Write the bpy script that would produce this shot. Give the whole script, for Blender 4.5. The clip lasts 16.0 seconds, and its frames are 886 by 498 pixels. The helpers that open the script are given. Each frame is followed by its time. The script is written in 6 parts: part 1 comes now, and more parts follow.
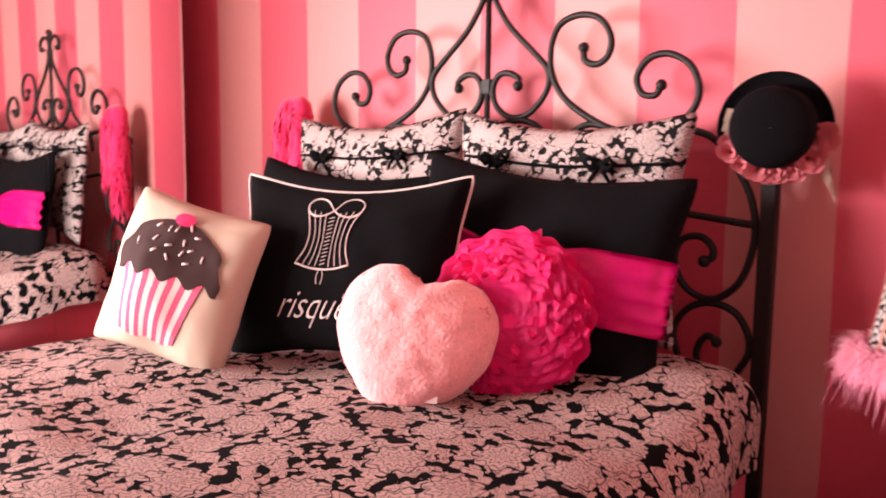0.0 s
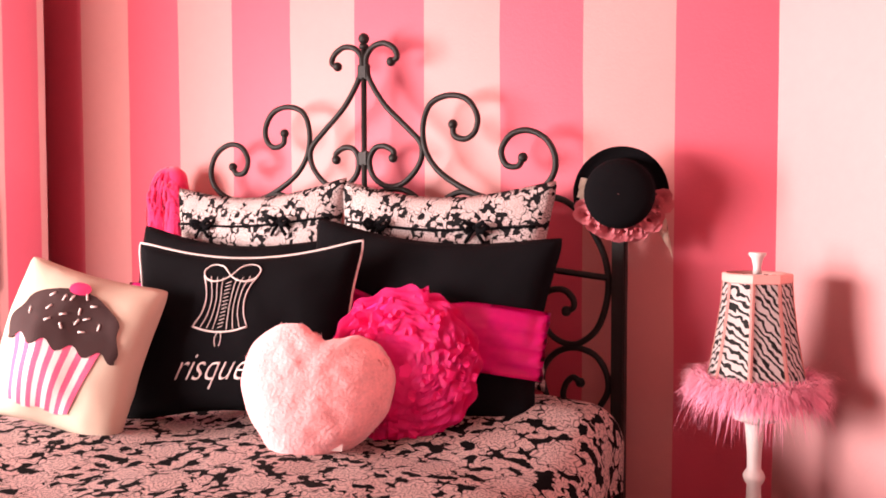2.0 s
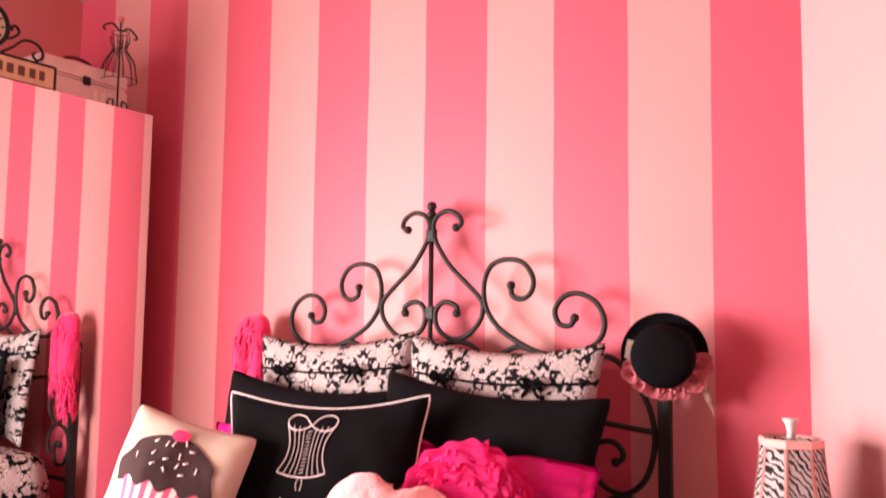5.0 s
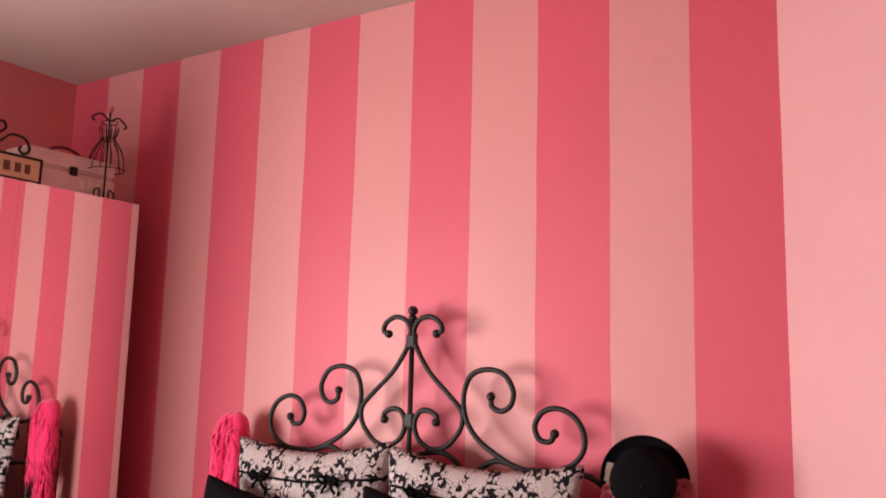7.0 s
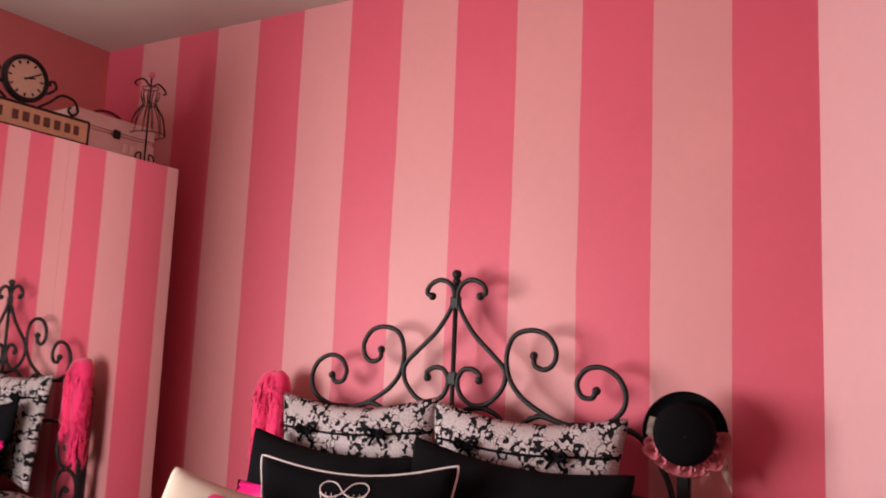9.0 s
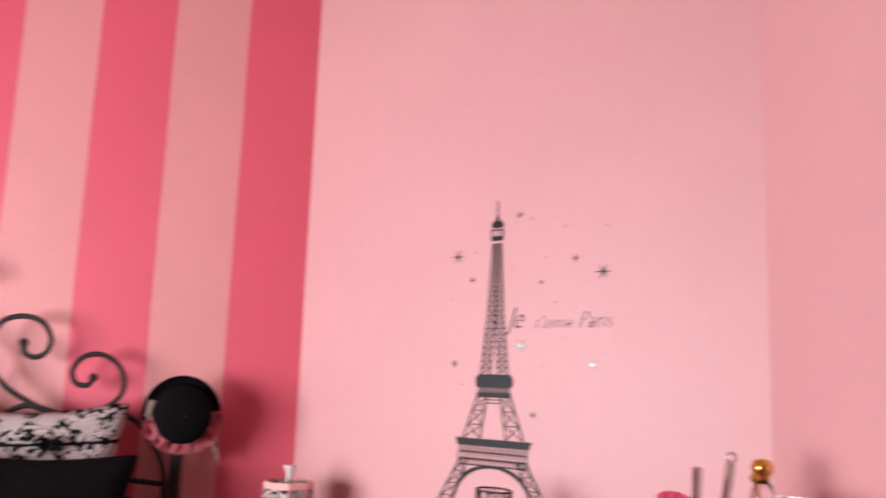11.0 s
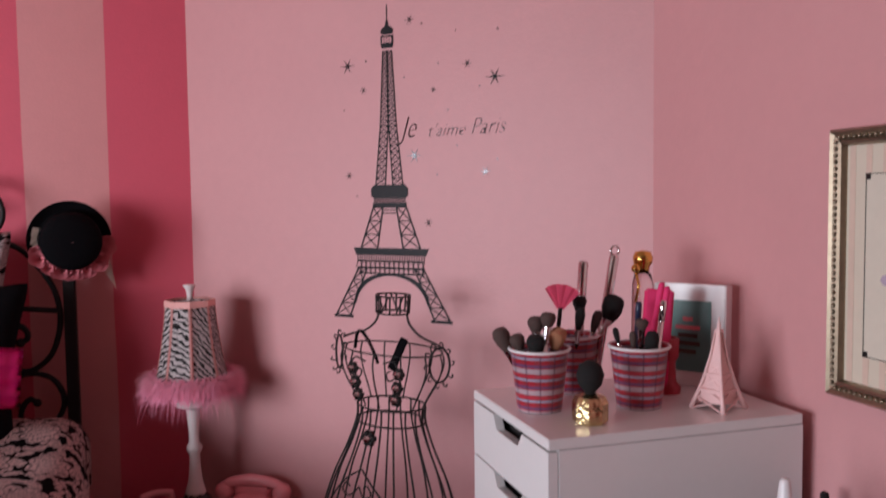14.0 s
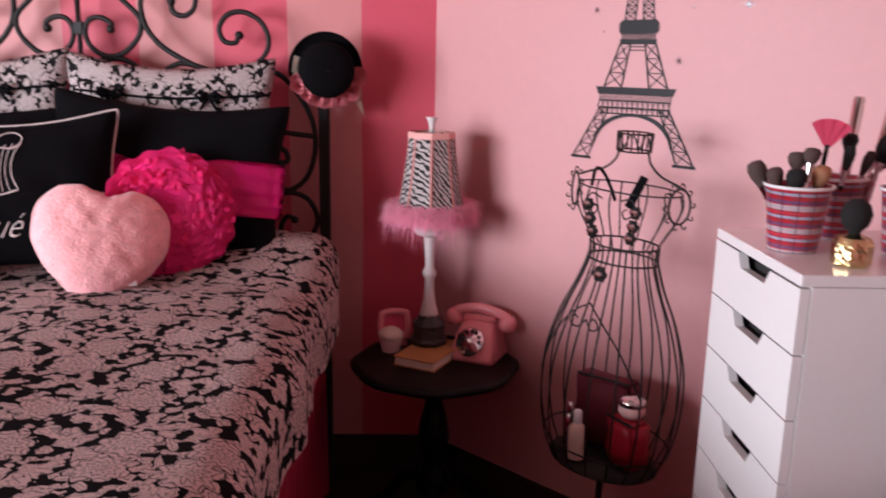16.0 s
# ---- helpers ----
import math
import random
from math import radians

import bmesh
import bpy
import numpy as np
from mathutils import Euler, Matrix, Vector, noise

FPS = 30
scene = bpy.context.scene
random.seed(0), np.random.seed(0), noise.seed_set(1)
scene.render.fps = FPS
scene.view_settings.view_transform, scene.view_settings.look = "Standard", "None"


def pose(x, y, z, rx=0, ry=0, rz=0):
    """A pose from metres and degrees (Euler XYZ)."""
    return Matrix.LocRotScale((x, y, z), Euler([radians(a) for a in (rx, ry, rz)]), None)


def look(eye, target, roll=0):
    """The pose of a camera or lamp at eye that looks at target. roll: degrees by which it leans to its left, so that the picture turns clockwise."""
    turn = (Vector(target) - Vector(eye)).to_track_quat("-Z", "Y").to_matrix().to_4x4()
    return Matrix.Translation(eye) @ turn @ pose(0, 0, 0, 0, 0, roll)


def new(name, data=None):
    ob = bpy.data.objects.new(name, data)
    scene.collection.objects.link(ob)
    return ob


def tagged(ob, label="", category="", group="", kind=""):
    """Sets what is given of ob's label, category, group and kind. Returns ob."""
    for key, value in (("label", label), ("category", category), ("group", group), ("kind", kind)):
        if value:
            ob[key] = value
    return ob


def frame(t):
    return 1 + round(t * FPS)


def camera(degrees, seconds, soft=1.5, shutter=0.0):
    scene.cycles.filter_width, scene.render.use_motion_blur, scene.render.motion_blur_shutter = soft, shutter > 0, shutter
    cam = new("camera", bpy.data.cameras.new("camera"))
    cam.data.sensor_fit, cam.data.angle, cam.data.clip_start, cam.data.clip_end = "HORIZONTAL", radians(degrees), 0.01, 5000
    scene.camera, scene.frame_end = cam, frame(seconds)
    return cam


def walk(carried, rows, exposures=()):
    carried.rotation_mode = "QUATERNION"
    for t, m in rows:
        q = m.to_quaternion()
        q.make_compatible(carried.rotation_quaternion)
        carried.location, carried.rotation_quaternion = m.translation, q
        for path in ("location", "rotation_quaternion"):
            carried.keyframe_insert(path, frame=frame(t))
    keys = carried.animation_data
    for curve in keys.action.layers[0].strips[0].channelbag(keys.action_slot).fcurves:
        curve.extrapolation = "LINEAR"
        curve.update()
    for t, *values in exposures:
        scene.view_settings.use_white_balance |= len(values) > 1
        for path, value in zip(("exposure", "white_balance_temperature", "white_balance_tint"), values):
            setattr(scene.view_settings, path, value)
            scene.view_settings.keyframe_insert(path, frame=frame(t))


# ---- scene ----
cam = camera(56.45, 16.0, soft=1.8, shutter=0.5)
ROWS = [
    (0.0, 0.5078, 0.9640, 1.3862, 38.613, -7.162, -0.717),
    (0.5, 0.4965, 0.8038, 1.3868, 32.242, -6.148, 2.013),
    (1.0, 0.4840, 0.7396, 1.3741, 28.555, -4.255, 0.978),
    (1.5, 0.4939, 0.7543, 1.3784, 26.868, -2.826, -0.181),
    (2.0, 0.5008, 0.7567, 1.3855, 27.225, -2.516, 0.023),
    (2.5, 0.4885, 0.7464, 1.3814, 27.576, -2.569, -0.048),
    (3.0, 0.4919, 0.7384, 1.3841, 28.832, -2.243, -0.191),
    (3.5, 0.5099, 0.6988, 1.3836, 27.859, -2.821, -0.342),
    (4.0, 0.5410, 0.6416, 1.4224, 28.735, -1.415, -1.085),
    (4.5, 0.5882, 0.5724, 1.4695, 30.796, 1.605, -2.184),
    (5.0, 0.6062, 0.5350, 1.5153, 31.117, 5.049, -0.707),
    (5.2, 0.5929, 0.5398, 1.5215, 31.036, 6.264, -1.358),
    (7.3, 0.6626, 0.5784, 1.7179, 31.187, 9.182, -1.536),
    (7.5, 0.6233, 0.5558, 1.6864, 30.807, 9.827, -1.874),
    (8.0, 0.6469, 0.5210, 1.7022, 31.995, 7.829, -2.171),
    (8.2, 0.6471, 0.5162, 1.6984, 33.668, 7.076, -2.054),
    (10.3, 0.2733, 0.1319, 1.4924, 6.090, 8.095, -3.026),
    (10.5, 0.2884, 0.1481, 1.5291, 0.835, 8.019, -2.877),
    (11.0, 0.2958, 0.1110, 1.5598, -9.924, 9.067, -1.972),
    (11.5, 0.3098, 0.1156, 1.6162, -18.348, 7.449, -0.440),
    (12.0, 0.3282, 0.1259, 1.6264, -19.184, 7.331, 0.386),
    (12.5, 0.3373, 0.1355, 1.6193, -18.695, 6.985, 0.307),
    (13.0, 0.3031, 0.1366, 1.6068, -18.830, 3.678, -0.200),
    (13.5, 0.3039, 0.1325, 1.5716, -17.971, -0.243, 0.611),
    (14.0, 0.3122, 0.1194, 1.5463, -16.768, -3.607, 0.704),
    (14.5, 0.3054, 0.0972, 1.5198, -14.393, -7.307, 0.650),
    (15.0, 0.2683, 0.0954, 1.4870, -9.493, -11.061, -1.545),
    (15.5, 0.2597, 0.0921, 1.4666, -5.787, -13.836, -1.307),
    (16.0, 0.2680, 0.1160, 1.4616, -1.224, -12.743, -1.094),
]
EXPOSURES = [(0.0, 0.02, 7050, 24), (2.0, 0.22, 7200, 27), (5.0, 0.10, 7050, 25), (7.5, -0.94, 6500, 12), (8.2, -1.0, 6450, 12), (10.5, -0.62, 5900, 6), (11.5, -0.68, 5850, 7), (12.5, -1.2, 5750, 9), (14.5, -1.5, 5650, 9), (16.0, -0.85, 5700, 10)]
walk(cam, [(t, pose(x, y, z, 90 + pitch, roll, yaw)) for t, x, y, z, yaw, pitch, roll in ROWS], EXPOSURES)

# ---- light ----
world = bpy.data.worlds.new("world")
scene.world = world
world.use_nodes = True
wn = world.node_tree
sky = wn.nodes.new("ShaderNodeTexSky")
sky.sky_type, sky.sun_disc = "NISHITA", False
sky.sun_elevation, sky.sun_rotation = radians(40), radians(200)
wn.links.new(sky.outputs[0], wn.nodes["Background"].inputs[0])
wn.nodes["Background"].inputs[1].default_value = 0.1


def area_lamp(name, eye, target, sx, sy, watts, colour):
    data = bpy.data.lights.new(name, "AREA")
    data.shape, data.size, data.size_y, data.energy, data.color = "RECTANGLE", sx, sy, watts, colour
    ob = new(name, data)
    ob.matrix_world = look(eye, target)
    return ob


# ---- the room: corner of the striped wall and the diagonal wall at (X0, W) ----
W, X0, STRIPE, CEIL, G = 2.901, 0.304, 0.242, 3.01, 1.354
XL = X0 - 13 * STRIPE
YD = W - (G - X0)
YS = -3.6


# ---- materials ----
def mat(name, colour, rough=0.6, metal=0.0, grain=0.08, scale=60.0, bump=0.0, bump_scale=200.0, sheen=0.0, stain=0.05, stain_scale=3.0):
    """A surface of one colour with fine grain, broad unevenness and a fine relief."""
    m = bpy.data.materials.new(name)
    m.use_nodes = True
    nt = m.node_tree
    b = nt.nodes["Principled BSDF"]
    b.inputs["Roughness"].default_value, b.inputs["Metallic"].default_value = rough, metal
    if sheen:
        b.inputs["Sheen Weight"].default_value = sheen
    tc = nt.nodes.new("ShaderNodeTexCoord")
    fine, broad = nt.nodes.new("ShaderNodeTexNoise"), nt.nodes.new("ShaderNodeTexNoise")
    fine.inputs["Scale"].default_value, broad.inputs["Scale"].default_value = scale, stain_scale
    fine.inputs["Detail"].default_value, broad.inputs["Detail"].default_value = 3, 4
    for n in (fine, broad):
        nt.links.new(tc.outputs["Object"], n.inputs["Vector"])
    add = nt.nodes.new("ShaderNodeMath")
    add.operation = "MULTIPLY_ADD"
    add.inputs[1].default_value, add.inputs[2].default_value = 2 * grain, 1 - grain - stain
    nt.links.new(fine.outputs["Fac"], add.inputs[0])
    add2 = nt.nodes.new("ShaderNodeMath")
    add2.operation = "MULTIPLY_ADD"
    add2.inputs[1].default_value = 2 * stain
    nt.links.new(broad.outputs["Fac"], add2.inputs[0])
    nt.links.new(add.outputs[0], add2.inputs[2])
    mix = nt.nodes.new("ShaderNodeMix")
    mix.data_type, mix.blend_type = "RGBA", "MULTIPLY"
    mix.inputs["Factor"].default_value = 1.0
    mix.inputs["A"].default_value = (*colour, 1)
    nt.links.new(add2.outputs[0], mix.inputs["B"])
    nt.links.new(mix.outputs["Result"], b.inputs["Base Color"])
    if bump:
        bn, bp = nt.nodes.new("ShaderNodeTexNoise"), nt.nodes.new("ShaderNodeBump")
        bn.inputs["Scale"].default_value, bn.inputs["Detail"].default_value = bump_scale, 3
        bp.inputs["Strength"].default_value, bp.inputs["Distance"].default_value = bump, 0.004
        nt.links.new(tc.outputs["Object"], bn.inputs["Vector"])
        nt.links.new(bn.outputs["Fac"], bp.inputs["Height"])
        nt.links.new(bp.outputs[0], b.inputs["Normal"])
    return m


def maths(nt, op, a, b=None, c=None):
    n = nt.nodes.new("ShaderNodeMath")
    n.operation = op
    for k, v in enumerate((a, b, c)):
        if v is None:
            continue
        if isinstance(v, (int, float)):
            n.inputs[k].default_value = v
        else:
            nt.links.new(v, n.inputs[k])
    return n.outputs[0]


def base_socket(m):
    return m.node_tree.nodes["Principled BSDF"].inputs["Base Color"]


def blend(nt, fac, a, b):
    n = nt.nodes.new("ShaderNodeMix")
    n.data_type = "RGBA"
    nt.links.new(fac, n.inputs["Factor"])
    for key, v in (("A", a), ("B", b)):
        if isinstance(v, tuple):
            n.inputs[key].default_value = (*v, 1)
        else:
            nt.links.new(v, n.inputs[key])
    return n.outputs["Result"]


ROSE, BLUSH = (0.62, 0.086, 0.132), (0.64, 0.258, 0.255)


def striped_paint():
    """Hand-taped vertical stripes of rose and blush wall paint, in object space along x."""
    m = mat("striped_wall_paint", BLUSH, 0.55, grain=0.03, scale=35, bump=0.12, bump_scale=120)
    nt = m.node_tree
    tc = nt.nodes.new("ShaderNodeTexCoord")
    sep = nt.nodes.new("ShaderNodeSeparateXYZ")
    nt.links.new(tc.outputs["Object"], sep.inputs[0])
    wob = nt.nodes.new("ShaderNodeTexNoise")
    wob.inputs["Scale"].default_value = 2.2
    nt.links.new(tc.outputs["Object"], wob.inputs["Vector"])
    off = maths(nt, "MULTIPLY", maths(nt, "SUBTRACT", wob.outputs["Fac"], 0.5), 0.012)
    u = maths(nt, "DIVIDE", maths(nt, "SUBTRACT", X0, maths(nt, "ADD", sep.outputs["X"], off)), STRIPE * 2)
    dark = maths(nt, "LESS_THAN", maths(nt, "FRACT", u), 0.5)
    old = base_socket(m).links[0].from_socket
    rose = nt.nodes.new("ShaderNodeMix")
    rose.data_type, rose.blend_type = "RGBA", "MULTIPLY"
    rose.inputs["Factor"].default_value = 1.0
    rose.inputs["B"].default_value = (ROSE[0] / BLUSH[0], ROSE[1] / BLUSH[1], ROSE[2] / BLUSH[2], 1)
    nt.links.new(old, rose.inputs["A"])
    nt.links.new(blend(nt, dark, old, rose.outputs["Result"]), base_socket(m))
    return m


M_STRIPE = striped_paint()
M_PINK = mat("pink_wall_paint", (0.64, 0.322, 0.325), 0.5, grain=0.03, scale=35, bump=0.12, bump_scale=120)
M_ROSEWALL = mat("rose_wall_paint", (0.64, 0.20, 0.20), 0.5, grain=0.03, scale=35, bump=0.12, bump_scale=120)
# ceiling colour set darker than off-white so that less light bounces down
M_CEIL = mat("dimmed_ceiling_paint", (0.45, 0.325, 0.285), 0.8, grain=0.03, scale=90, bump=0.2, bump_scale=300)
M_IRON = mat("black_iron", (0.011, 0.009, 0.0085), 0.5, 0.0, grain=0.3, scale=90, bump=0.3, bump_scale=400)
M_IRON.node_tree.nodes["Principled BSDF"].inputs["Specular IOR Level"].default_value = 0.3
M_DARKWOOD = mat("dark_wood", (0.03, 0.017, 0.013), 0.35, grain=0.3, scale=30)
M_BLACKLAC = mat("black_lacquer", (0.004, 0.0035, 0.0035), 0.45, grain=0.3)
M_BLACKLAC.node_tree.nodes["Principled BSDF"].inputs["Specular IOR Level"].default_value = 0.15
M_WHITE = mat("white_laminate", (0.80, 0.77, 0.76), 0.2, grain=0.02, stain=0.02)
# near-black that stands for the shade inside the drawer slots
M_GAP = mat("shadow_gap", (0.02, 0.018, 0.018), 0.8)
M_WHITEPAINT = mat("white_painted_wood", (0.72, 0.64, 0.62), 0.45, grain=0.06, scale=50)


# ---- geometry helpers ----
def finish(name, bm, material, parent=None, label="", smooth=False):
    me = bpy.data.meshes.new(name)
    bm.normal_update()
    bm.to_mesh(me)
    bm.free()
    for m in material if isinstance(material, (list, tuple)) else [material]:
        me.materials.append(m)
    if smooth:
        for p in me.polygons:
            p.use_smooth = True
    ob = new(name, me)
    if parent is not None:
        ob.parent = parent
    if label:
        ob["label"] = label
    return ob


def part(name, bm, material, parent, label="", smooth=False):
    return finish(name, bm, material, parent, label, smooth)


def thing(name, at, label, category, group="", rz=0.0, m=None):
    e = new(name)
    e.matrix_world = m if m is not None else pose(*at, 0, 0, rz)
    e.empty_display_size = 0.05
    return tagged(e, label, category, group)


def box(bm, x0, x1, y0, y1, z0, z1, bevel=0.0, m=None, mi=0):
    vs = [bm.verts.new((x, y, z)) for x in (x0, x1) for y in (y0, y1) for z in (z0, z1)]
    fs = [bm.faces.new([vs[i] for i in q]) for q in ((0, 1, 3, 2), (4, 6, 7, 5), (0, 4, 5, 1), (2, 3, 7, 6), (0, 2, 6, 4), (1, 5, 7, 3))]
    for f in fs:
        f.material_index = mi
    if bevel:
        r = bmesh.ops.bevel(bm, geom=list({e for f in fs for e in f.edges}), offset=bevel, segments=2, affect="EDGES")
        vs = list({v for f in r["faces"] for v in f.verts} | {v for v in vs if v.is_valid})
    if m is not None:
        bmesh.ops.transform(bm, matrix=m, verts=vs)
    return vs


def lathe(bm, profile, seg=24, centre=(0, 0, 0), m=None, cap=True, rfun=None):
    """A turned body from (radius, height) pairs."""
    rings = []
    for r, z in profile:
        ring = []
        for i in range(seg):
            a = 2 * math.pi * i / seg
            k = rfun(a, z) if rfun else 1.0
            p = Vector((centre[0] + r * k * math.cos(a), centre[1] + r * k * math.sin(a), centre[2] + z))
            ring.append(bm.verts.new(m @ p if m is not None else p))
        rings.append(ring)
    for a, b in zip(rings, rings[1:]):
        for i in range(seg):
            bm.faces.new((a[i], a[(i + 1) % seg], b[(i + 1) % seg], b[i]))
    if cap:
        if profile[0][0] > 1e-5:
            bm.faces.new(rings[0][::-1])
        if profile[-1][0] > 1e-5:
            bm.faces.new(rings[-1])
    return rings


def tube(bm, pts, radius, seg=8, closed=False, taper=None):
    """A round bar along points."""
    pts = [Vector(p) for p in pts]
    n = len(pts)
    rings = []
    ref = None
    for i, p in enumerate(pts):
        a, b = (pts[(i - 1) % n], pts[(i + 1) % n]) if closed else (pts[max(i - 1, 0)], pts[min(i + 1, n - 1)])
        d = (b - a).normalized()
        if ref is None:
            ref = d.orthogonal().normalized()
        ref = (ref - d * ref.dot(d))
        ref = ref.normalized() if ref.length > 1e-6 else d.orthogonal().normalized()
        side = d.cross(ref)
        r = radius * (taper(i / (n - 1)) if taper else 1.0)
        rings.append([bm.verts.new(p + r * (ref * math.cos(2 * math.pi * k / seg) + side * math.sin(2 * math.pi * k / seg))) for k in range(seg)])
    last = n if closed else n - 1
    for i in range(last):
        a, b = rings[i], rings[(i + 1) % n]
        for k in range(seg):
            bm.faces.new((a[k], a[(k + 1) % seg], b[(k + 1) % seg], b[k]))
    if not closed:
        bm.faces.new(rings[0][::-1])
        bm.faces.new(rings[-1])


def ball(bm, c, r, seg=10, squash=(1, 1, 1)):
    prof = [(max(r * math.sin(math.pi * k / (seg // 2 + 1)), 1e-4), -r * math.cos(math.pi * k / (seg // 2 + 1))) for k in range(seg // 2 + 2)]
    m = Matrix.Translation(c) @ Matrix.Diagonal((*squash, 1))
    lathe(bm, prof, seg, m=m, cap=False)


def spline(ctrl, steps=8):
    """A smooth line through control points."""
    c = [Vector(p) for p in ctrl]
    c = [c[0] * 2 - c[1]] + c + [c[-1] * 2 - c[-2]]
    out = []
    for i in range(1, len(c) - 2):
        p0, p1, p2, p3 = c[i - 1:i + 3]
        for k in range(steps):
            t = k / steps
            out.append(0.5 * ((2 * p1) + (p2 - p0) * t + (2 * p0 - 5 * p1 + 4 * p2 - p3) * t * t + (3 * p1 - p0 - 3 * p2 + p3) * t ** 3))
    out.append(c[-2])
    return out


# ---- structure ----
def wall(name, corners, thick_dir, z0, z1, material, label):
    """An upright slab: its face runs from one corner to the other, its thickness goes away from the room."""
    (xa, ya), (xb, yb) = corners
    tx, ty = thick_dir
    bm = bmesh.new()
    lo = [bm.verts.new((x, y, z0)) for x, y in ((xa, ya), (xb, yb), (xb + tx, yb + ty), (xa + tx, ya + ty))]
    hi = [bm.verts.new((v.co.x, v.co.y, z1)) for v in lo]
    bm.faces.new(lo[::-1])
    bm.faces.new(hi)
    for i in range(4):
        bm.faces.new((lo[i], lo[(i + 1) % 4], hi[(i + 1) % 4], hi[i]))
    bmesh.ops.recalc_face_normals(bm, faces=bm.faces)
    return tagged(finish(name, bm, material), label, "wall", kind="structure")


wall("wall_north", ((XL, W), (X0, W)), (0, 0.12), 0, CEIL, M_STRIPE, "wall painted in broad rose and blush vertical stripes")
wall("wall_diagonal", ((X0, W), (G, YD)), (0.12, 0.12), 0, CEIL, M_PINK, "plain pink painted wall across the corner")
wall("wall_east", ((G, YD), (G, YS)), (0.12, 0), 0, CEIL, M_PINK, "plain pink painted wall")

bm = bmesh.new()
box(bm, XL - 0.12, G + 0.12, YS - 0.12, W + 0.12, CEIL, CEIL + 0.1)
tagged(finish("ceiling", bm, M_CEIL), "painted ceiling, darkened from off-white to bounce less light", "ceiling", kind="structure")
bm = bmesh.new()
box(bm, XL - 0.12, G + 0.12, YS - 0.12, W + 0.12, -0.1, 0)
FLOOR = tagged(finish("floor", bm, M_DARKWOOD), "dark wooden floor", "floor", kind="structure")

wall("wall_south", ((XL, YS), (G, YS)), (0, -0.12), 0, CEIL, M_ROSEWALL, "rose pink painted wall")
# west wall with the window that lights the room
WY_0, WY_1, WZ0, WZ1 = -0.85, 1.32, 0.80, 2.00
for nm, a, b, z0, z1 in (("wall_west", WY_1, W, 0, CEIL), ("wall_west_end", YS, WY_0, 0, CEIL), ("wall_west_sill", WY_0, WY_1, 0, WZ0), ("wall_west_lintel", WY_0, WY_1, WZ1, CEIL)):
    wall(nm, ((XL, a), (XL, b)), (-0.12, 0), z0, z1, M_ROSEWALL, "rose pink painted wall beside the window")
area_lamp("window_light", (XL - 0.03, (WY_0 + WY_1) / 2, (WZ0 + WZ1) / 2), (0.6, 3.0, 1.20), WY_1 - WY_0, WZ1 - WZ0, 345, (1.0, 0.94, 0.91))

BASE_H = 0.14
for nm, (xa, ya), (xb, yb), (nx, ny) in (("baseboard_north", (XL, W), (X0, W), (0, -1)), ("baseboard_diagonal", (X0, W), (G, YD), (-0.7071, -0.7071)), ("baseboard_east", (G, YD), (G, YS), (-1, 0))):
    bm = bmesh.new()
    d = Vector((xb - xa, yb - ya, 0))
    L = d.length
    m = Matrix(((d.x / L, nx, 0, xa), (d.y / L, ny, 0, ya), (0, 0, 1, 0), (0, 0, 0, 1)))
    box(bm, 0, L, 0.002, 0.016, 0.002, BASE_H, 0.004, m)
    tagged(finish(nm, bm, M_DARKWOOD), "dark wooden baseboard", "baseboard", kind="structure")


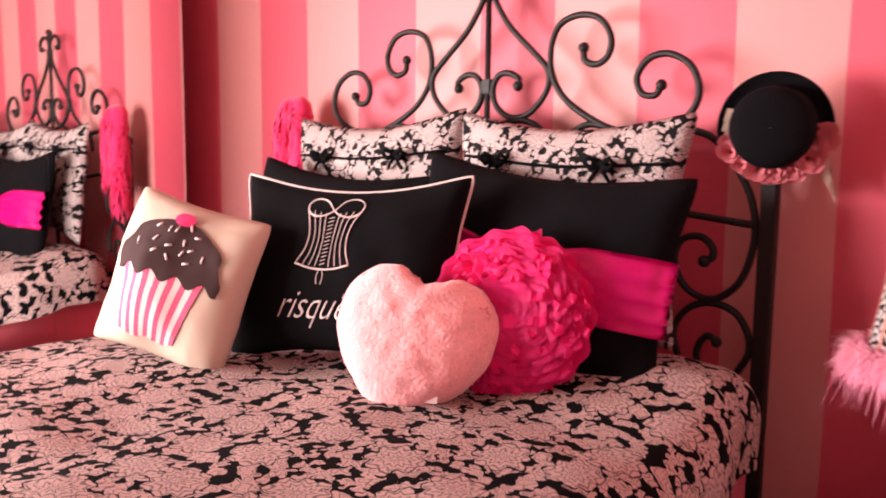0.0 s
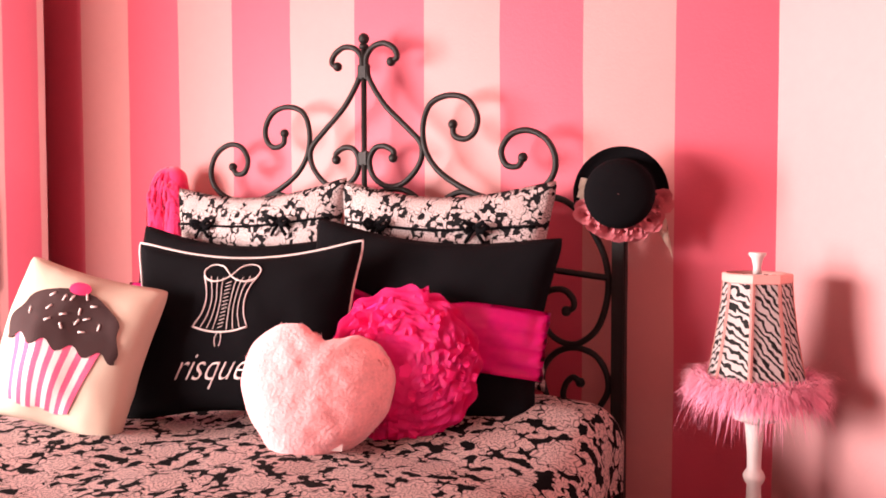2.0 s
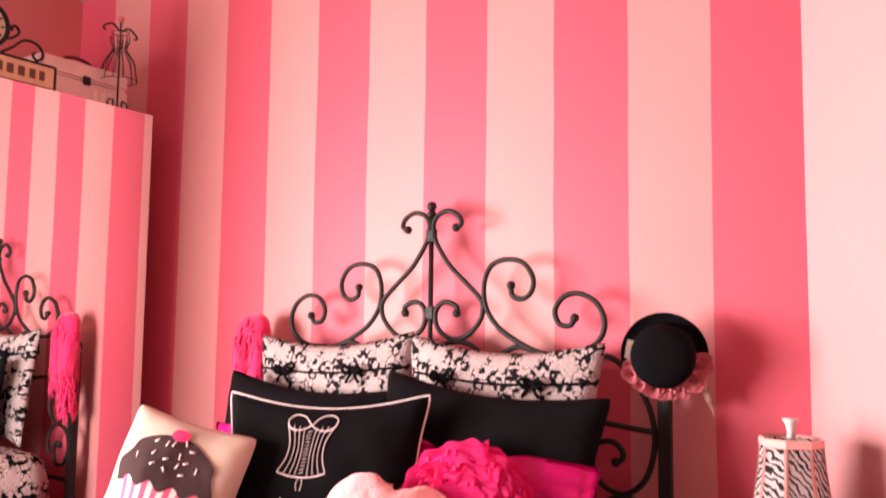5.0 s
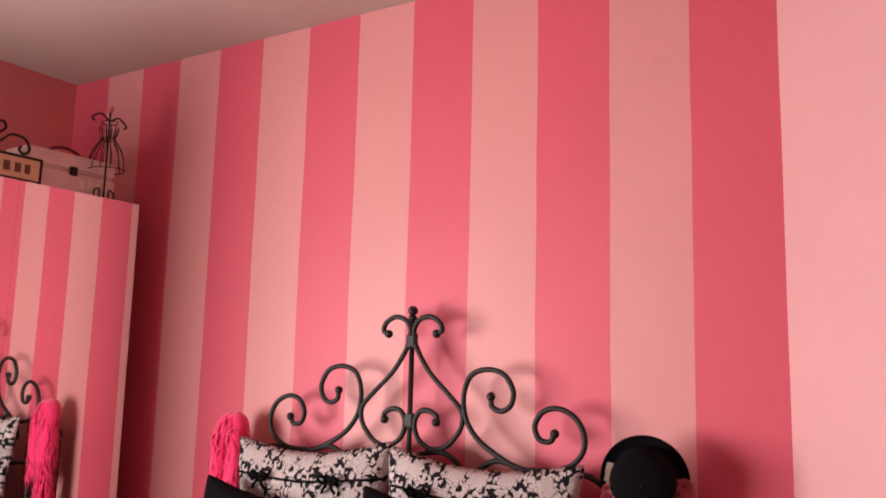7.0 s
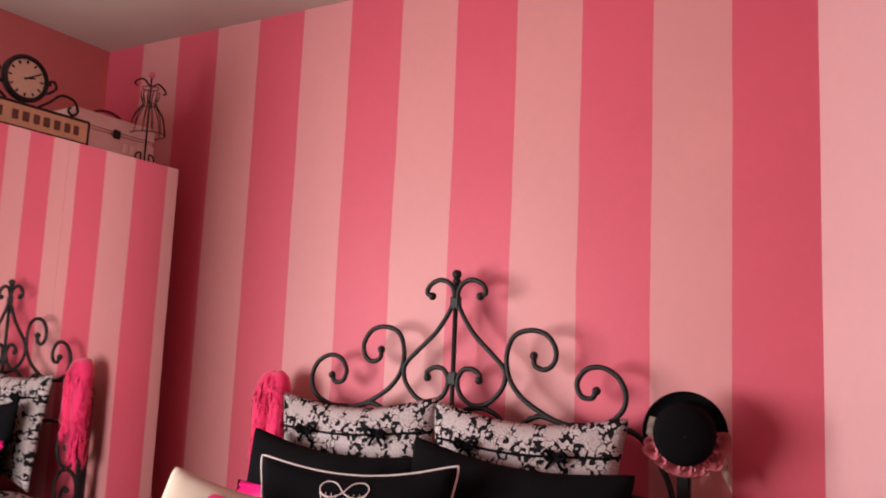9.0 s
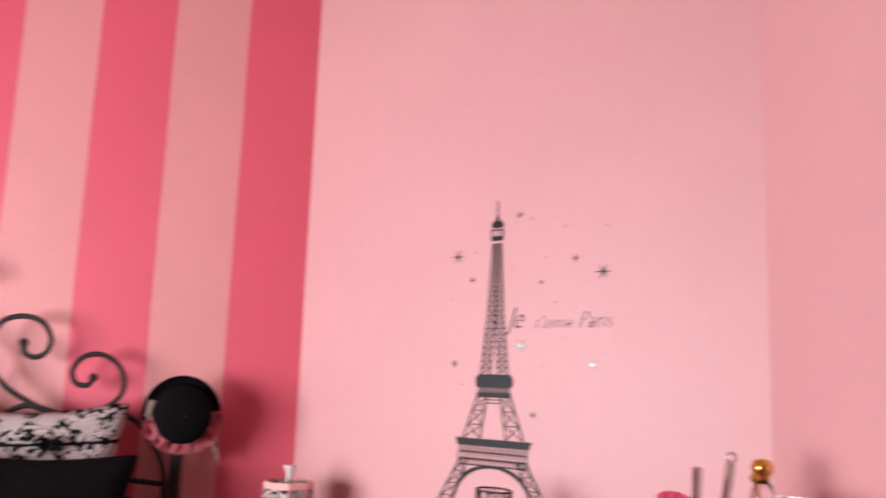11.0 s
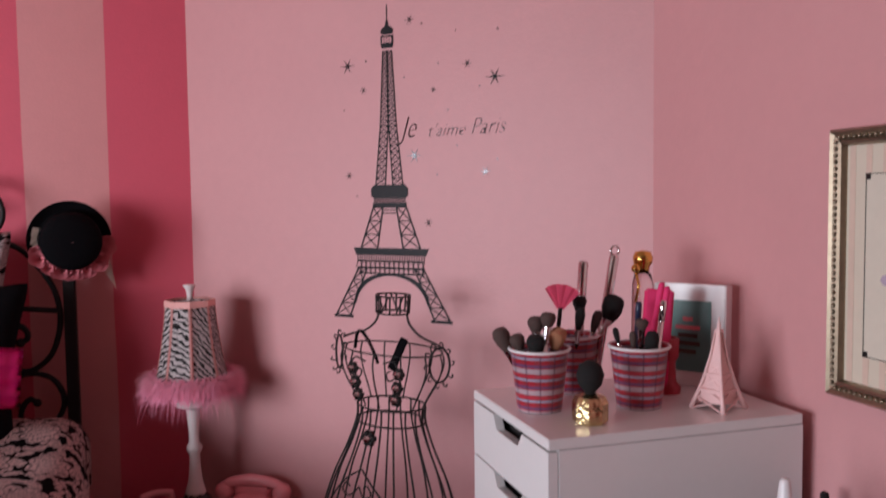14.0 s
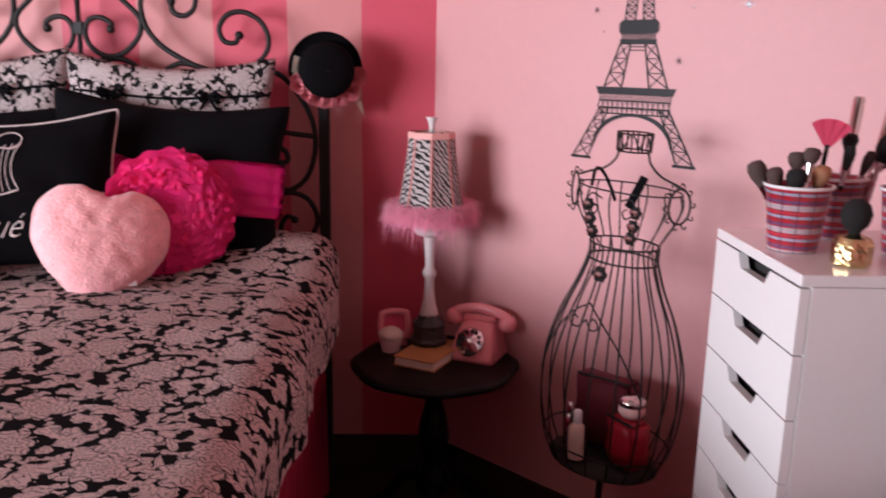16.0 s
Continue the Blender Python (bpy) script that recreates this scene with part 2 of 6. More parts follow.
# ---- fabrics and small materials ----
def damask(name, unit, lit, unwrapped=False, spread=0.61):
    """Blush flower medallions and curling leaves printed on black cloth, in object space over x and y."""
    m = mat(name, (0.5, 0.5, 0.5), 0.85, grain=0.1, scale=300, bump=0.25, bump_scale=500)
    m.node_tree.nodes["Principled BSDF"].inputs["Specular IOR Level"].default_value = 0.15
    nt = m.node_tree
    tc = nt.nodes.new("ShaderNodeTexCoord")
    flat = nt.nodes.new("ShaderNodeVectorMath")
    flat.operation = "MULTIPLY"
    flat.inputs[1].default_value = (1 / unit, 1 / unit, 0)
    nt.links.new(tc.outputs["UV" if unwrapped else "Object"], flat.inputs[0])
    wn_ = nt.nodes.new("ShaderNodeTexNoise")
    wn_.inputs["Scale"].default_value, wn_.inputs["Detail"].default_value = 3.5, 2
    nt.links.new(flat.outputs[0], wn_.inputs["Vector"])
    warp = nt.nodes.new("ShaderNodeVectorMath")
    warp.operation = "MULTIPLY_ADD"
    warp.inputs[1].default_value = (0.22, 0.22, 0)
    nt.links.new(wn_.outputs["Color"], warp.inputs[0])
    nt.links.new(flat.outputs[0], warp.inputs[2])
    v = nt.nodes.new("ShaderNodeTexVoronoi")
    v.voronoi_dimensions = "2D"
    v.inputs["Scale"].default_value, v.inputs["Randomness"].default_value = 1.0, 0.55
    nt.links.new(warp.outputs[0], v.inputs["Vector"])
    rel = nt.nodes.new("ShaderNodeVectorMath")
    rel.operation = "SUBTRACT"
    nt.links.new(warp.outputs[0], rel.inputs[0])
    nt.links.new(v.outputs["Position"], rel.inputs[1])
    sep = nt.nodes.new("ShaderNodeSeparateXYZ")
    nt.links.new(rel.outputs[0], sep.inputs[0])
    ang = maths(nt, "ARCTAN2", sep.outputs["Y"], sep.outputs["X"])
    r = v.outputs["Distance"]
    # lobed medallions with scalloped inner lines
    lobe = maths(nt, "ABSOLUTE", maths(nt, "SINE", maths(nt, "MULTIPLY", ang, 4.0)))
    edge = maths(nt, "MULTIPLY_ADD", lobe, 0.09, 0.26)
    flower = maths(nt, "LESS_THAN", r, edge)
    scallop = maths(nt, "MULTIPLY_ADD", maths(nt, "ABSOLUTE", maths(nt, "SINE", maths(nt, "MULTIPLY", ang, 6.0))), 0.75, maths(nt, "MULTIPLY", r, 10.0))
    vein = maths(nt, "LESS_THAN", maths(nt, "FRACT", scallop), 0.32)
    inside = maths(nt, "MULTIPLY_ADD", vein, -0.60, 1.0)
    # round-tipped leaves between the medallions
    warp2 = nt.nodes.new("ShaderNodeVectorMath")
    warp2.operation = "MULTIPLY_ADD"
    warp2.inputs[1].default_value = (0.30, 0.30, 0)
    wn2 = nt.nodes.new("ShaderNodeTexNoise")
    wn2.inputs["Scale"].default_value, wn2.inputs["Detail"].default_value = 5.0, 1
    nt.links.new(flat.outputs[0], wn2.inputs["Vector"])
    nt.links.new(wn2.outputs["Color"], warp2.inputs[0])
    nt.links.new(warp.outputs[0], warp2.inputs[2])
    leaf = nt.nodes.new("ShaderNodeTexVoronoi")
    leaf.voronoi_dimensions = "2D"
    leaf.inputs["Scale"].default_value, leaf.inputs["Randomness"].default_value = 6.2, 1.0
    nt.links.new(warp2.outputs[0], leaf.inputs["Vector"])
    big = nt.nodes.new("ShaderNodeTexNoise")
    big.inputs["Scale"].default_value, big.inputs["Detail"].default_value = 4.6, 0.5
    nt.links.new(flat.outputs[0], big.inputs["Vector"])
    reach = maths(nt, "SUBTRACT", spread, maths(nt, "MULTIPLY", maths(nt, "MAXIMUM", maths(nt, "SUBTRACT", big.outputs["Fac"], 0.50), 0.0), 4.0))
    leaves = maths(nt, "LESS_THAN", leaf.outputs["Distance"], reach)
    ribs = maths(nt, "LESS_THAN", maths(nt, "FRACT", maths(nt, "MULTIPLY_ADD", leaf.outputs["Distance"], 3.0, 0.12)), 0.28)
    fill = maths(nt, "MULTIPLY", leaves, maths(nt, "MULTIPLY_ADD", ribs, -0.58, 1.0))
    band = maths(nt, "GREATER_THAN", maths(nt, "ABSOLUTE", maths(nt, "SUBTRACT", r, maths(nt, "ADD", edge, 0.012))), 0.010)
    both = maths(nt, "ADD", maths(nt, "MULTIPLY", flower, inside), maths(nt, "MULTIPLY", maths(nt, "SUBTRACT", 1.0, flower), maths(nt, "MULTIPLY", fill, band)))
    old = base_socket(m).links[0].from_socket
    light = nt.nodes.new("ShaderNodeMix")
    light.data_type, light.blend_type = "RGBA", "MULTIPLY"
    light.inputs["Factor"].default_value = 1.0
    light.inputs["B"].default_value = (*lit, 1)
    nt.links.new(old, light.inputs["A"])
    nt.links.new(blend(nt, both, (0.006, 0.005, 0.006), light.outputs["Result"]), base_socket(m))
    return m


def zebra():
    m = mat("zebra_cloth", (0.82, 0.76, 0.75), 0.8, grain=0.03)
    nt = m.node_tree
    tc = nt.nodes.new("ShaderNodeTexCoord")
    w = nt.nodes.new("ShaderNodeTexWave")
    w.wave_type, w.bands_direction = "BANDS", "DIAGONAL"
    w.inputs["Scale"].default_value, w.inputs["Distortion"].default_value, w.inputs["Detail"].default_value, w.inputs["Detail Scale"].default_value = 31, 5.5, 1.0, 1.6
    nt.links.new(tc.outputs["Object"], w.inputs["Vector"])
    dark = maths(nt, "LESS_THAN", w.outputs["Fac"], 0.37)
    nt.links.new(blend(nt, dark, base_socket(m).links[0].from_socket, (0.015, 0.012, 0.012)), base_socket(m))
    return m


def plaid():
    """Printed check of red, white and blue bands."""
    m = mat("plaid_tin", (0.40, 0.025, 0.04), 0.3, grain=0.05)
    nt = m.node_tree
    tc = nt.nodes.new("ShaderNodeTexCoord")
    sep = nt.nodes.new("ShaderNodeSeparateXYZ")
    nt.links.new(tc.outputs["Object"], sep.inputs[0])
    a = maths(nt, "ARCTAN2", sep.outputs["Y"], sep.outputs["X"])

    def stripe(v, k, ph, width):
        return maths(nt, "LESS_THAN", maths(nt, "FRACT", maths(nt, "MULTIPLY_ADD", v, k, ph)), width)
    c = base_socket(m).links[0].from_socket
    z = sep.outputs["Z"]
    for v, k, ph, width, col, amt in ((a, 1.9, 0.1, 0.35, (0.20, 0.05, 0.06), 0.45), (z, 26, 0.1, 0.24, (0.50, 0.44, 0.48), 0.8), (z, 26, 0.80, 0.14, (0.12, 0.08, 0.18), 0.8), (z, 26, 0.45, 0.12, (0.35, 0.42, 0.55), 0.8), (a, 1.9, 0.75, 0.12, (0.05, 0.02, 0.05), 0.6), (z, 26, 0.24, 0.06, (0.55, 0.05, 0.08), 1.0)):
        c = blend(nt, maths(nt, "MULTIPLY", stripe(v, k, ph, width), amt), c, col)
    nt.links.new(c, base_socket(m))
    return m


def glass(name, colour=(1, 1, 1), rough=0.02):
    m = bpy.data.materials.new(name)
    m.use_nodes = True
    b = m.node_tree.nodes["Principled BSDF"]
    b.inputs["Base Color"].default_value = (*colour, 1)
    b.inputs["Transmission Weight"].default_value, b.inputs["Roughness"].default_value, b.inputs["IOR"].default_value = 1.0, rough, 1.45
    return m


M_DAMASK = damask("damask_cloth", 0.145, (1.60, 1.22, 1.16), True)
M_SHAM = damask("damask_sham_cloth", 0.092, (1.02, 0.84, 0.82), spread=0.57)
M_BLACKCLOTH = mat("black_cloth", (0.0042, 0.0038, 0.0048), 0.9, grain=0.3, scale=500, bump=0.25, bump_scale=700)
M_BLACKCLOTH.node_tree.nodes["Principled BSDF"].inputs["Specular IOR Level"].default_value = 0.07
M_CREAM = mat("cream_canvas", (0.54, 0.43, 0.34), 0.9, grain=0.08, scale=600, bump=0.3, bump_scale=900)
M_HOT = mat("hot_pink_satin", (0.95, 0.012, 0.26), 0.38, grain=0.08, bump=0.15, bump_scale=40)
M_HOTRUF = mat("hot_pink_ruffle", (0.95, 0.018, 0.24), 0.6, grain=0.06)
M_FUR = mat("pale_pink_plush", (0.86, 0.40, 0.41), 0.95, grain=0.2, scale=150, bump=0.7, bump_scale=130, sheen=0.5, stain=0.2, stain_scale=38)
M_THREAD = mat("white_thread", (0.68, 0.58, 0.56), 0.7, grain=0.15, scale=900)
M_COCOA = mat("dark_brown_felt", (0.035, 0.012, 0.012), 0.95, grain=0.25, scale=500)
M_CANDY = mat("candy_pink_felt", (0.75, 0.10, 0.20), 0.9, grain=0.1, scale=500)
M_CHERRY = mat("cherry_pink_felt", (0.75, 0.04, 0.17), 0.9, grain=0.1, scale=500)
M_SHEETPINK = mat("pink_sheet", (0.78, 0.20, 0.26), 0.8, grain=0.05, bump=0.2, bump_scale=60)
M_SKIRT = mat("deep_pink_bed_skirt", (0.45, 0.015, 0.06), 0.8, grain=0.08, bump=0.2, bump_scale=60)
M_FEATHER = mat("pink_feather", (0.95, 0.34, 0.50), 0.8, grain=0.1, sheen=0.4)
M_BOA = mat("hot_pink_feather_boa", (0.85, 0.02, 0.14), 0.8, grain=0.2, scale=200, sheen=0.4)
M_ZEBRA = zebra()
M_FOOT = mat("black_silver_carving", (0.03, 0.025, 0.025), 0.35, grain=0.5, scale=70, bump=0.8, bump_scale=80)
M_TRIM = mat("pale_pink_ribbon", (0.82, 0.42, 0.38), 0.7, grain=0.05)
M_PLAID = plaid()
M_GOLD = mat("gold", (0.75, 0.48, 0.12), 0.2, 1.0, grain=0.05)
M_OLDGOLD = mat("aged_silver_gold", (0.30, 0.24, 0.17), 0.35, 0.85, grain=0.25, scale=80)
M_CHROME = mat("chrome", (0.72, 0.70, 0.70), 0.12, 1.0, grain=0.05)
M_BRISTLE = mat("black_bristle", (0.006, 0.005, 0.005), 0.9, grain=0.4, scale=500)
M_TAN = mat("tan_bristle", (0.42, 0.21, 0.11), 0.9, grain=0.3, scale=500)
M_TAUPE = mat("taupe_bristle", (0.07, 0.042, 0.036), 0.9, grain=0.3, scale=500)
M_PHONE = mat("pink_phone_plastic", (0.85, 0.30, 0.33), 0.25, grain=0.02)
M_RED = mat("red_plastic", (0.38, 0.010, 0.03), 0.35, grain=0.05)
M_WINE = mat("wine_red_cloth", (0.10, 0.004, 0.012), 0.8, grain=0.15)
M_DECAL = mat("black_vinyl_decal", (0.010, 0.009, 0.011), 0.45, grain=0.2)
M_DECAL.node_tree.nodes["Principled BSDF"].inputs["Specular IOR Level"].default_value = 0.2
M_SILVER = mat("silvered_vinyl_decal", (0.16, 0.18, 0.19), 0.3, 0.5, grain=0.3, scale=40)
M_PEARL = mat("pale_pink_resin", (0.85, 0.56, 0.54), 0.45, grain=0.05)
M_TEAL = mat("teal_print", (0.10, 0.24, 0.22), 0.4, grain=0.12, scale=30)
M_MATTE = mat("cream_mount_board", (0.66, 0.58, 0.46), 0.8, grain=0.04)
M_ROSEFAB = mat("dusty_rose_fabric", (0.62, 0.17, 0.20), 0.85, grain=0.2, scale=200)
M_LACE = mat("ivory_lace", (0.72, 0.58, 0.48), 0.9, grain=0.15, scale=400)
M_BOOK = mat("ochre_book_cloth", (0.42, 0.19, 0.06), 0.7, grain=0.15)
M_NAVY = mat("navy_plastic", (0.02, 0.025, 0.06), 0.3, grain=0.05)
M_NOZZLE = mat("white_plastic", (0.80, 0.78, 0.78), 0.35, grain=0.02)
M_GLASS = glass("clear_glass")
M_MIRROR = bpy.data.materials.new("mirror_glass")
M_MIRROR.use_nodes = True
_b = M_MIRROR.node_tree.nodes["Principled BSDF"]
_b.inputs["Base Color"].default_value, _b.inputs["Metallic"].default_value, _b.inputs["Roughness"].default_value = (0.86, 0.86, 0.85, 1), 1.0, 0.015


# ---- bed ----
BX0, BX1, BTOP, BY0, BY1 = -1.60, -0.03, 0.838, 0.70, 2.74
bed = thing("bed", ((BX0 + BX1) / 2, 1.7, 0), "queen bed with pink mattress and deep pink bed skirt", "bed")
BI = bed.matrix_world.inverted()


def wpart(name, bm, material, parent, label="", smooth=False):
    """A part given in world coordinates."""
    bmesh.ops.transform(bm, matrix=parent.matrix_world.inverted(), verts=bm.verts)
    return part(name, bm, material, parent, label, smooth)


bm = bmesh.new()
box(bm, BX0, BX1, BY0, BY1, 0.50, BTOP - 0.03, 0.06)
wpart("mattress", bm, M_SHEETPINK, bed, "mattress under a pink fitted sheet", True)
bm = bmesh.new()
box(bm, BX0 + 0.03, BX1 - 0.03, BY0 + 0.02, BY1 - 0.02, 0.16, 0.50, 0.01)
wpart("box_spring", bm, M_SKIRT, bed)
for x0, x1, y0, y1 in ((BX1 - 0.02, BX1 - 0.02, BY0, BY1), (BX0 + 0.02, BX0 + 0.02, BY0, BY1), (BX0, BX1, BY0 - 0.005, BY0 - 0.005)):
    bm = bmesh.new()
    n = 90
    grid = []
    for i in range(n + 1):
        t = i / n
        x, y = x0 + (x1 - x0) * t, y0 + (y1 - y0) * t
        w_ = 0.010 * math.sin(i * 1.1) + 0.006 * math.sin(i * 0.37)
        nx, ny = (1, 0) if x0 == x1 else (0, -1)
        s = 1 if x0 > -0.8 else -1
        grid.append([bm.verts.new((x + nx * s * w_ * k, y + ny * w_ * k, z)) for z, k in ((0.60, 0.0), (0.35, 0.6), (0.03, 1.0))])
    for a, b in zip(grid, grid[1:]):
        for k in range(2):
            bm.faces.new((a[k], b[k], b[k + 1], a[k + 1]))
    bmesh.ops.solidify(bm, geom=bm.faces[:], thickness=0.003)
    wpart("bed_skirt", bm, M_SKIRT, bed, "pleated deep pink bed skirt", True)


def cloth_z(x, y):
    """Height of the quilted cover over the bed."""
    p = Vector((x * 3.1, y * 3.1, 0.3))
    return BTOP + 0.035 + 0.016 * noise.noise(p) + 0.008 * noise.noise(p * 2.7) + 0.012 * math.cos((x + 0.8) * 1.6) + 0.065 * max(0.0, min(1.0, (y - 2.2) / 0.3)) ** 2


def cover():
    bm = bmesh.new()
    # a section across the bed: arc length over the top, round the edge, a short drop
    nu, nv = 110, 120
    arc = {}
    half = (BX1 - BX0) / 2 + 0.048
    cx = (BX0 + BX1) / 2
    drop, rad = 0.10, 0.095
    total = (half - rad) + rad * math.pi / 2 + drop
    rows = []
    for j in range(nv + 1):
        y = BY0 - 0.05 + (BY1 - 0.04 - BY0 + 0.05) * j / nv
        back = max(0.0, (y - 2.60) / 0.10)
        row = []
        for i in range(nu + 1):
            s = (2 * i / nu - 1) * total
            a = abs(s)
            sg = 1 if s >= 0 else -1
            if a < half - rad:
                x, dz, out = cx + s, 0.0, 0.0
            elif a < half - rad + rad * math.pi / 2:
                th = (a - (half - rad)) / rad
                x, dz = cx + sg * (half - rad + rad * math.sin(th)), -rad * (1 - math.cos(th))
                out = th / 1.6
            else:
                d = a - (half - rad + rad * math.pi / 2)
                x, dz, out = cx + sg * half, -rad - d, 1.0
            wave = 0.012 * math.sin(y * 11 + 1.3 * sg) * out + 0.006 * math.sin(y * 27) * out
            z = cloth_z(x, y) + dz
            if back > 0:
                z -= 0.05 * min(back, 1.0) ** 2
                x -= sg * 0.06 * min(back, 1.0) ** 2 * (a / total) ** 3
            row.append(bm.verts.new((x + sg * wave, y, z)))
            arc[row[-1]] = (s, y)
        rows.append(row)
    for a, b in zip(rows, rows[1:]):
        for i in range(nu):
            bm.faces.new((a[i], a[i + 1], b[i + 1], b[i]))
    uv = bm.loops.layers.uv.new("cloth")
    for f in bm.faces:
        for l in f.loops:
            l[uv].uv = arc[l.vert]
    bmesh.ops.solidify(bm, geom=bm.faces[:], thickness=0.02)
    bmesh.ops.recalc_face_normals(bm, faces=bm.faces)
    return bm


comforter = thing("comforter", (0, 0, 0), "quilted black comforter with blush damask flowers over the bed", "comforter")
part("quilt", cover(), M_DAMASK, comforter, "", True)
bm = bmesh.new()
tube(bm, [(x, BY1 - 0.045, cloth_z(x, BY1) - 0.055 - (0.10 * max(0, (abs(x + 0.815) - 0.66) / 0.1) ** 2)) for x in [-1.52 + 1.41 * k / 30 for k in range(31)]], 0.022, 8)
part("turned_edge", bm, M_SHEETPINK, comforter, "pink lining turned out at the head end", True)


# ---- iron headboard, mirrored about its centre rod ----
HX, HY = -0.815, 2.81
headboard = thing("headboard", (HX, HY, 0), "black wrought iron headboard with curled scrolls", "headboard")


def scroll(points, radius=0.0085, end_ball=0.0, both=True, steps=7):
    for sg in ((1, -1) if both else (1,)):
        bm = bmesh.new()
        line = spline([(sg * x, 0, z) for x, z in points], steps)
        tube(bm, line, radius, 8)
        if end_ball:
            ball(bm, line[-1], end_ball, 10)
        part("scroll", bm, M_IRON, headboard, "", True)


bm = bmesh.new()
tube(bm, [(0, 0, 0.75), (0, 0, 1.885)], 0.0085)
part("centre_rod", bm, M_IRON, headboard, "", True)
bm = bmesh.new()
ball(bm, (0, 0, 1.892), 0.0165, 12)
lathe(bm, [(0.012, 1.862), (0.015, 1.868), (0.012, 1.876)], 12)
part("finial", bm, M_IRON, headboard, "", True)
for z in (1.795, 1.545):
    bm = bmesh.new()
    box(bm, -0.016, 0.016, -0.011, 0.011, z - 0.02, z + 0.02, 0.004)
    part("collar", bm, M_IRON, headboard)
scroll([(0.012, 1.815), (0.018, 1.775), (0.069, 1.698), (0.142, 1.630), (0.185, 1.587), (0.193, 1.553), (0.177, 1.512), (0.13, 1.469), (0.076, 1.462), (0.031, 1.492), (0.018, 1.537), (0.036, 1.572), (0.069, 1.578), (0.099, 1.562), (0.098, 1.543)], end_ball=0.014)
scroll([(0.010, 1.790), (0.008, 1.835), (0.029, 1.864), (0.067, 1.873), (0.102, 1.855), (0.112, 1.829), (0.092, 1.818)], end_ball=0.014)
scroll([(0.290, 1.628), (0.295, 1.599), (0.328, 1.588), (0.358, 1.608), (0.364, 1.651), (0.332, 1.697), (0.274, 1.71), (0.219, 1.689), (0.196, 1.63), (0.204, 1.562), (0.240, 1.508), (0.295, 1.468), (0.374, 1.431), (0.452, 1.421), (0.533, 1.439), (0.579, 1.477), (0.589, 1.526), (0.565, 1.576), (0.514, 1.603), (0.464, 1.594), (0.436, 1.554), (0.449, 1.515), (0.483, 1.509), (0.498, 1.532)], end_ball=0.014)
for sg in (1, -1):
    bm = bmesh.new()
    ball(bm, (sg * 0.290, 0, 1.630), 0.014, 10)
    part("scroll_tip", bm, M_IRON, headboard, "", True)
scroll([(0.010, 1.43), (0.060, 1.447), (0.127, 1.452), (0.185, 1.418), (0.200, 1.36), (0.17, 1.30)])
scroll([(0.225, 1.30), (0.235, 1.39), (0.295, 1.438), (0.348, 1.438), (0.410, 1.405), (0.43, 1.34)])
scroll([(0.42, 1.425), (0.537, 1.427), (0.579, 1.427), (0.63, 1.408), (0.68, 1.352), (0.717, 1.286), (0.732, 1.219), (0.727, 1.152), (0.703, 1.087), (0.658, 1.048), (0.616, 1.045), (0.577, 1.067), (0.554, 1.106), (0.551, 1.147), (0.572, 1.179), (0.611, 1.185), (0.638, 1.164), (0.640, 1.140), (0.621, 1.129)], end_ball=0.014)
scroll([(0.569, 0.900), (0.556, 0.95), (0.569, 0.992), (0.603, 1.024), (0.649, 1.035), (0.699, 1.019), (0.728, 0.978), (0.734, 0.934), (0.716, 0.893), (0.690, 0.862), (0.64, 0.86), (0.615, 0.90), (0.620, 0.935), (0.640, 0.957), (0.660, 0.945)], end_ball=0.013)
scroll([(0.0, 1.30), (0.1, 1.25), (0.3, 1.22), (0.5, 1.24), (0.73, 1.22)])
for sg in (1, -1):
    bm = bmesh.new()
    box(bm, sg * 0.761 - 0.017, sg * 0.761 + 0.017, -0.017, 0.017, 0.0, 1.36, 0.003)
    post = part("post", bm, M_IRON, headboard)
    bm = bmesh.new()
    ball(bm, (sg * 0.761, 0, 1.385), 0.026, 12)
    lathe(bm, [(0.021, 1.352), (0.021, 1.362), (0.012, 1.366)], 12, (sg * 0.761, 0, 0))
    part("knob", bm, M_IRON, post, "", True)
for z in (0.45, 0.80):
    bm = bmesh.new()
    tube(bm, [(-0.745, 0, z), (0.745, 0, z)], 0.010)
    part("cross_rail", bm, M_IRON, headboard, "", True)


# ---- pillows ----
def pillow_depth(u, v, t):
    return 0.5 * t * (max(0.0, 1 - abs(u) ** 2.2) * max(0.0, 1 - abs(v) ** 2.2)) ** 0.5


def pillow_point(u, v, w, h, t, side, pinch, seed, soft=0.045):
    x = u * w / 2 * (1 - pinch * (1 - v * v))
    y = v * h / 2 * (1 - 1.7 * pinch * (1 - u * u))
    c = (u * v) ** 8 * soft
    x, y = x * (1 - c), y * (1 - c)
    d = pillow_depth(u, v, t)
    k = noise.noise(Vector((x * 9 + seed, y * 9, side))) * 0.012 + noise.noise(Vector((x * 25, y * 25 + seed, side))) * 0.003
    return Vector((x, y, side * (d + k * min(1, d / 0.02)) + 0.0015 * side))


def pillow_mesh(w, h, t, pinch=0.07, seed=0.0, n=30):
    bm = bmesh.new()
    for side in (1, -1):
        g = [[bm.verts.new(pillow_point(-1 + 2 * i / n, -1 + 2 * j / n, w, h, t, side, pinch, seed)) for i in range(n + 1)] for j in range(n + 1)]
        for j in range(n):
            for i in range(n):
                q = (g[j][i], g[j][i + 1], g[j + 1][i + 1], g[j + 1][i])
                bm.faces.new(q if side == 1 else q[::-1])
    bmesh.ops.remove_doubles(bm, verts=bm.verts, dist=0.0032)
    return bm


